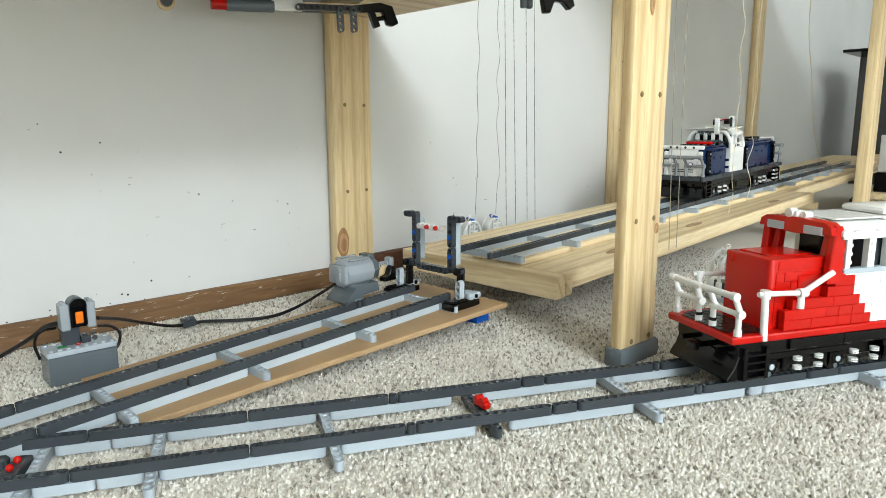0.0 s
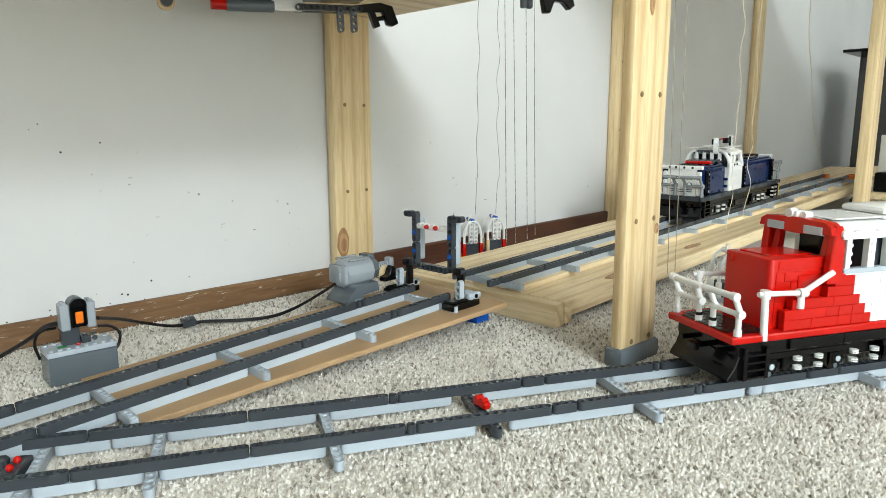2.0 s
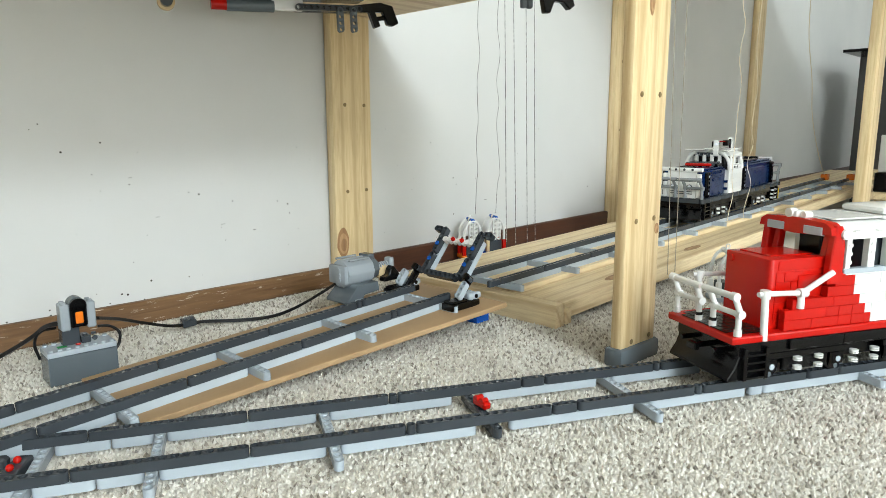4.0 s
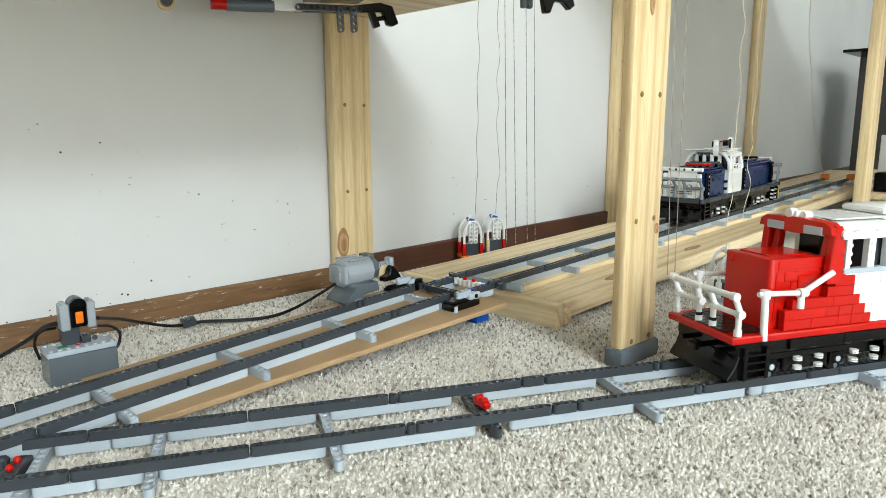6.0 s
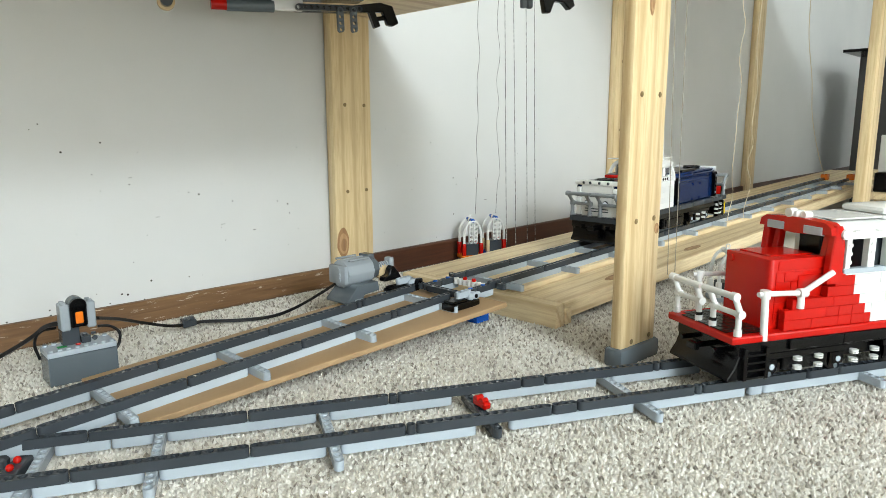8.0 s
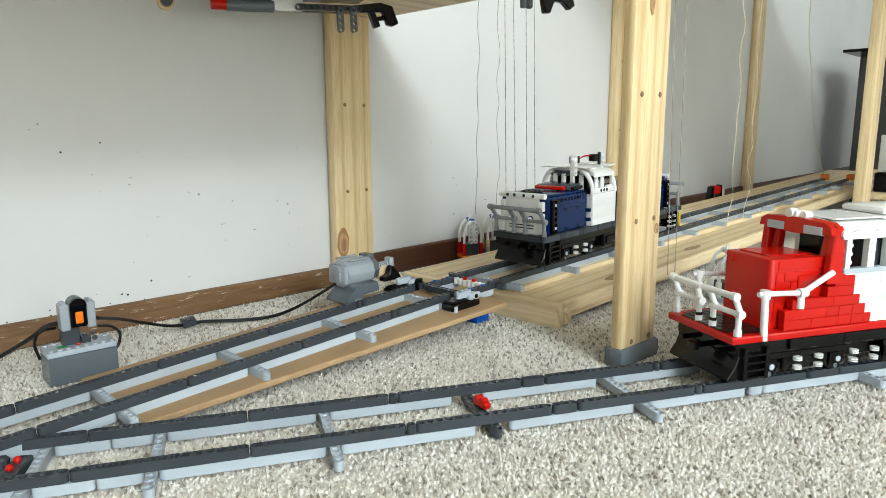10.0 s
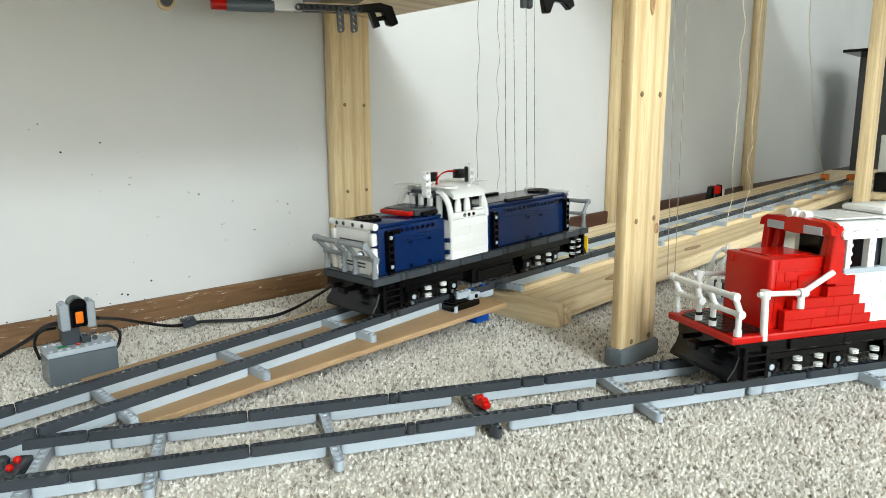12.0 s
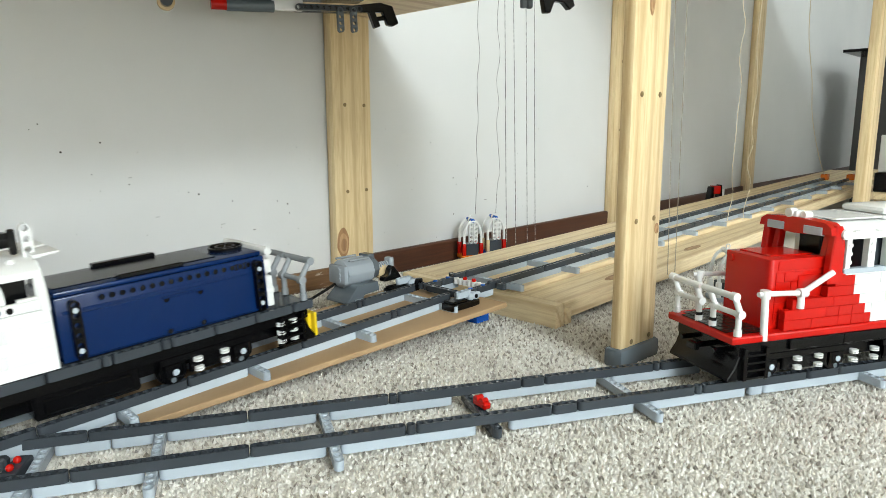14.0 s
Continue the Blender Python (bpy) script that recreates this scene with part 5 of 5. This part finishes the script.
# ---- linkage under the table ----
def linkage():
    t = thing("lift_linkage", "grey, white and black toy linkage hanging under the table", "toy mechanism", LINE @ pose(0.187, 0.225, 0.4190, 0, -2, -20))
    bm = BM()
    rod(bm, (-0.012, 0, -0.021), (0.045, 0, -0.021), 0.0075, 16)
    part("actuator", bm, MID, t, "grey actuator tube")
    bm = BM()
    rod(bm, (-0.030, 0, -0.021), (-0.010, 0, -0.021), 0.0062, 14)
    part("actuator_end", bm, RED, t, "dark red end joint")
    bm = BM()
    box(bm, 0.042, 0.082, -0.005, 0.005, -0.026, -0.012, 0.002, None, 2)
    part("joint", bm, WHITE, t, "white joint block")
    for k, m in ((0, Matrix.Translation((0.07, -0.004, -0.022)) @ pose(0, 0, 0, 90, 0, 0)), (1, Matrix.Translation((0.07, 0.010, -0.022)) @ pose(0, 0, 0, 90, 0, 0))):
        part("link_beam", beam(11, DARK), None, t, "dark grey beam", m)
    for x in (0.128, 0.146):
        part("hanger", beam(4, MID), None, t, "grey hanging beam", Matrix.Translation((x, -0.004, -0.052)) @ pose(0, 0, 0, 90, 0, 0) @ pose(0, 0, 0, 0, 0, 90))
    bm = BM()
    prism(bm, [(0.140, -0.018), (0.185, -0.012), (0.202, -0.016), (0.210, -0.038), (0.202, -0.042), (0.194, -0.040), (0.188, -0.024), (0.140, -0.026)], -0.006, 0.004, 0.001)
    prism(bm, [(0.168, -0.022), (0.176, -0.022), (0.184, -0.042), (0.176, -0.045)], -0.006, 0.004, 0.001)
    rod(bm, (0.176, -0.001, -0.033), (0.198, -0.001, -0.030), 0.003, 10)
    part("hook", bm, BLACK, t, "black hook")
    bm = BM()
    box(bm, -0.055, 0.16, -0.014, 0.014, -0.012, 0.0, 0.001)
    part("mount", bm, MID, t)
    bm = BM()
    rod(bm, (-0.080, -0.003, -0.020), (-0.080, 0.005, -0.020), 0.010, 20)
    part("pulley", bm, TAN, t, "tan pulley wheel")
    bm = BM()
    rod(bm, (-0.080, -0.012, -0.020), (-0.080, -0.003, -0.020), 0.007, 14)
    box(bm, -0.086, -0.074, -0.012, 0.010, -0.016, 0.0, 0.001)
    part("pulley_bracket", bm, DARK, t)
    return t


linkage()
t = thing("hanging_hook", "black and grey toy hook hanging at the table's end", "toy hook", LINE @ pose(0.478, -0.01, 0.4125, 0, 0, -20))
bm = BM()
prism(bm, [(0.006, 0.01), (0.052, 0.01), (0.058, -0.006), (0.050, -0.012), (0.040, -0.003), (0.026, -0.003), (0.020, -0.018), (0.012, -0.018)], -0.005, 0.005, 0.001)
part("hook", bm, BLACK, t, "black hook")
bm = BM()
for x in (-0.022, -0.013):
    box(bm, x, x + 0.0075, -0.004, 0.004, -0.014, 0.014, 0.0025, None, 2)
box(bm, -0.03, 0.01, -0.004, 0.004, 0.006, 0.014, 0.001)
part("hanger", bm, MID, t, "grey hanging beams")

# ---- far end of the lift ----
for s, y, z in ((1.712, 0.068, 0.0085), (1.737, 0.004, 0.0085)):
    bm = BM()
    box(bm, s, s + 0.022, y - 0.011, y + 0.009, z, z + 0.017, 0.002, None, 2)
    solid("rail_stop", bm, ORANGE, "orange toy stop at the end of a rail", "toy stop", LIFT)
t = thing("toy_cart", "small black, red and white toy cart standing by the wall", "toy cart", LINE @ pose(1.701, 0.258, -0.004, 0, 0, -30) @ Matrix.Diagonal((0.55, 0.55, 0.92, 1)))
bm = BM()
box(bm, -0.04, 0.04, -0.025, 0.025, 0, 0.055, 0.004, None, 2)
prism(bm, [(-0.045, 0.05), (-0.018, 0.05), (-0.020, 0.095), (-0.034, 0.095)], -0.02, 0.02, 0.003)
prism(bm, [(0.014, 0.05), (0.034, 0.05), (0.030, 0.10), (0.018, 0.10)], -0.02, 0.02, 0.003)
part("body", bm, BLACK, t)
bm = BM()
box(bm, -0.022, 0.016, -0.026, 0.018, 0.072, 0.097, 0.003, None, 2)
part("cab", bm, RED, t, "red cab")
bm = BM()
box(bm, 0.030, 0.046, -0.02, 0.02, 0.05, 0.088, 0.003)
part("tank", bm, WHITE, t, "white tank")
t = thing("toy_wagon", "white, red and black brick-built wagon beyond the posts", "toy wagon", LINE @ pose(1.86, -0.16, 0.081, 0, 0, 0))
bm = BM()
box(bm, 0, 0.25, -0.05, 0.05, 0.052, 0.15, 0.002)
part("body", bm, WHITE, t)
bm = BM()
box(bm, -0.012, 0.0, -0.05, 0.02, 0.03, 0.085, 0.002)
part("end", bm, RED, t, "red end panel")
bm = BM()
box(bm, -0.02, 0.26, -0.052, 0.052, 0.0, 0.051, 0.003)
part("chassis", bm, BLACK, t, "black chassis")
t = thing("wooden_shelf_board", "pine board carrying the far wagon", "board", LINE @ pose(1.80, -0.24, 0.006))
bm = BM()
box(bm, 0.02, 0.9, 0.0, 0.16, 0.055, 0.075, 0.002)
part("plank", bm, PINE_X, t)
bm = BM()
for x in (0.1, 0.8):
    box(bm, x, x + 0.04, 0.02, 0.14, -0.005, 0.0548, 0.002)
part("block", bm, PINE_Y, t)
bm = BM()
box(bm, 0, 0.42, 0, 0.035, 0.0, 0.02, 0.001)
box(bm, 0.02, 0.40, 0.002, 0.033, 0.02, 0.024, 0.001)
solid("flat_box", bm, Mat("dark_print", (0.05, 0.05, 0.045), 0.4).m, "dark flat box lying under the lift", "box", LINE @ pose(2.3, 0.02, -0.004, 0, 0, 8))
bm = BM()
box(bm, 0, 0.12, 0, 0.03, 0.0, 0.014, 0.001)
solid("flat_box", bm, YELLOW, "small yellow-green box lying on a dark box", "box", LINE @ pose(2.4, 0.022, 0.020, 0, 0, 8))
t = thing("low_cabinet", "dark cabinet with a thin black top in the far corner", "cabinet", LINE @ pose(3.06, 0.03, -0.004))
bm = BM()
box(bm, 0, 0.9, 0.0, 0.292, 0.572, 0.584, 0.001)
part("top", bm, BLACK, t)
bm = BM()
box(bm, 0.25, 0.86, 0.02, 0.285, 0.0, 0.5718, 0.002)
part("body", bm, Mat("charcoal_laminate", (0.055, 0.053, 0.052), 0.5).m, t)


# ---- marks on the wall ----
def wall_marks():
    """Pinholes, flecks and a few short scratches in the paint of both stretches of the wall."""
    rng = np.random.default_rng(11)
    near = [(-0.0161, 0.2546), (0.0050, 0.2218), (0.0500, 0.2324), (0.0803, 0.1792), (0.1714, 0.1607), (0.2207, 0.1476), (0.1498, 0.0480), (0.0598, 0.0391), (0.0671, 0.0371), (0.2930, 0.1421), (0.3106, 0.1365), (0.3134, 0.1223), (0.1573, 0.1643), (0.0445, 0.0293), (-0.0242, 0.0338), (-0.0236, 0.0273), (-0.0693, 0.0284), (0.0983, 0.0508), (0.0875, 0.0273)]
    beyond = [(0.2053, 0.2237), (0.2684, 0.1560), (0.3354, 0.1513), (0.2701, 0.0857), (0.2194, 0.0460), (0.5457, 0.0391), (0.6183, 0.0222), (0.7781, 0.1075)]
    for name, spots, m, y, lo, hi, extra in (("wall_mark", near, LINE, WALL + 0.012, -0.15, 0.38, 30), ("wall_mark", beyond, BEYOND, 0.012, 0.06, 0.75, 22)):
        bm = BM()
        sized = [(x, z, 0.0012) for x, z in spots] + [(float(rng.uniform(lo, hi)), float(rng.uniform(0.04, 0.30)), 0.0005) for _ in range(extra)]
        for x, z, r in sized:
            r *= float(rng.uniform(0.7, 1.25))
            rod(bm, (x, y - 0.0003, z), (x, y + 0.0006, z), r, 7)
        for x, z in spots[2:7]:
            box(bm, x + 0.03, x + 0.034 + float(rng.uniform(0, 0.005)), y - 0.0002, y + 0.0006, z - 0.045, z - 0.0444, 0.0)
        solid(name, bm, NAIL_HOLE, "scattered dark pinholes and flecks in the wall paint", "wall marks", m, "", "stuff")


wall_marks()


def loco_pose(front):
    """The locomotive stands on its two bogies on the rails."""
    a, b = front + 0.07, front + 0.35
    za, zb = rail_z(a), rail_z(b)
    tilt = math.atan2(zb - za, b - a)
    return LINE @ pose(front, 0.0358, za - 0.07 * math.tan(tilt), 0, -math.degrees(tilt), 0)


def motions():
    lower = ((0.0, 0.037, 0.0435), (0.5, 0.0215, 0.0268), (1.0, 0.006, 0.0125), (1.5, 0.0022, 0.0072), (2.0, 0.0004, 0.0048), (2.5, 0.0, 0.0022), (3.0, 0.0, 0.0), (4.0, 0.0, 0.0), (14.0, 0.0, 0.0))
    drop = {}
    for t, near, far in lower:
        turn = math.degrees(math.atan2(far - near, 0.81))
        drop[t] = LINE @ pose(SJ, 0, RZ + SJ * TAN_R - S + near, 0, -PSLOPE - turn, 0)
    for ob in (lift, lift_track):
        walk(ob, [(t, drop[t]) for t, _, _ in lower])
    for ob in lift_threads:
        walk(ob, [(t, LINE @ pose(0, 0, near + 0.3 * (far - near))) for t, near, far in lower])
    swing = ((0.0, 0), (2.7, 0), (2.85, 1), (3.0, 3.6), (3.2, 8.5), (3.6, 22), (4.1, 45), (4.6, 68), (5.0, 83), (5.25, 87.6), (5.5, 88), (14.0, 88))
    walk(gate, [(t, LINE @ pose(PIVOT[0], 0, PIVOT[1], 0, a, 0)) for t, a in swing])
    inverse = LIFT.inverted()
    rows = [(t, drop[t] @ inverse @ loco_pose(1.008)) for t, _, _ in lower if t < 4]
    run = ((4.0, 1.008), (6.1, 1.008), (6.5, 0.9625), (7.0, 0.8815), (7.5, 0.7945), (8.0, 0.705), (8.5, 0.608), (8.9, 0.541), (9.2, 0.512), (9.5, 0.508), (10.4, 0.508), (10.6, 0.490), (11.0, 0.4245), (11.5, 0.3136), (12.0, 0.2045), (12.5, 0.0838), (13.0, -0.038), (13.5, -0.169), (14.0, -0.2865))
    rows += [(t, loco_pose(f)) for t, f in run]
    walk(blue_loco, rows)
    # the wheels roll with the way travelled
    times = [0.0] + [6.0 + k / 15 for k in range(121)]
    way = np.interp(times, [t for t, _ in run], [f for _, f in run])
    for loco, w, x, y in TURNING:
        if loco is blue_loco:
            walk(w, [(t, pose(x, y, 0.0122, 0, math.degrees((f - 1.008) / 0.0122), 0)) for t, f in zip(times, way)])


motions()
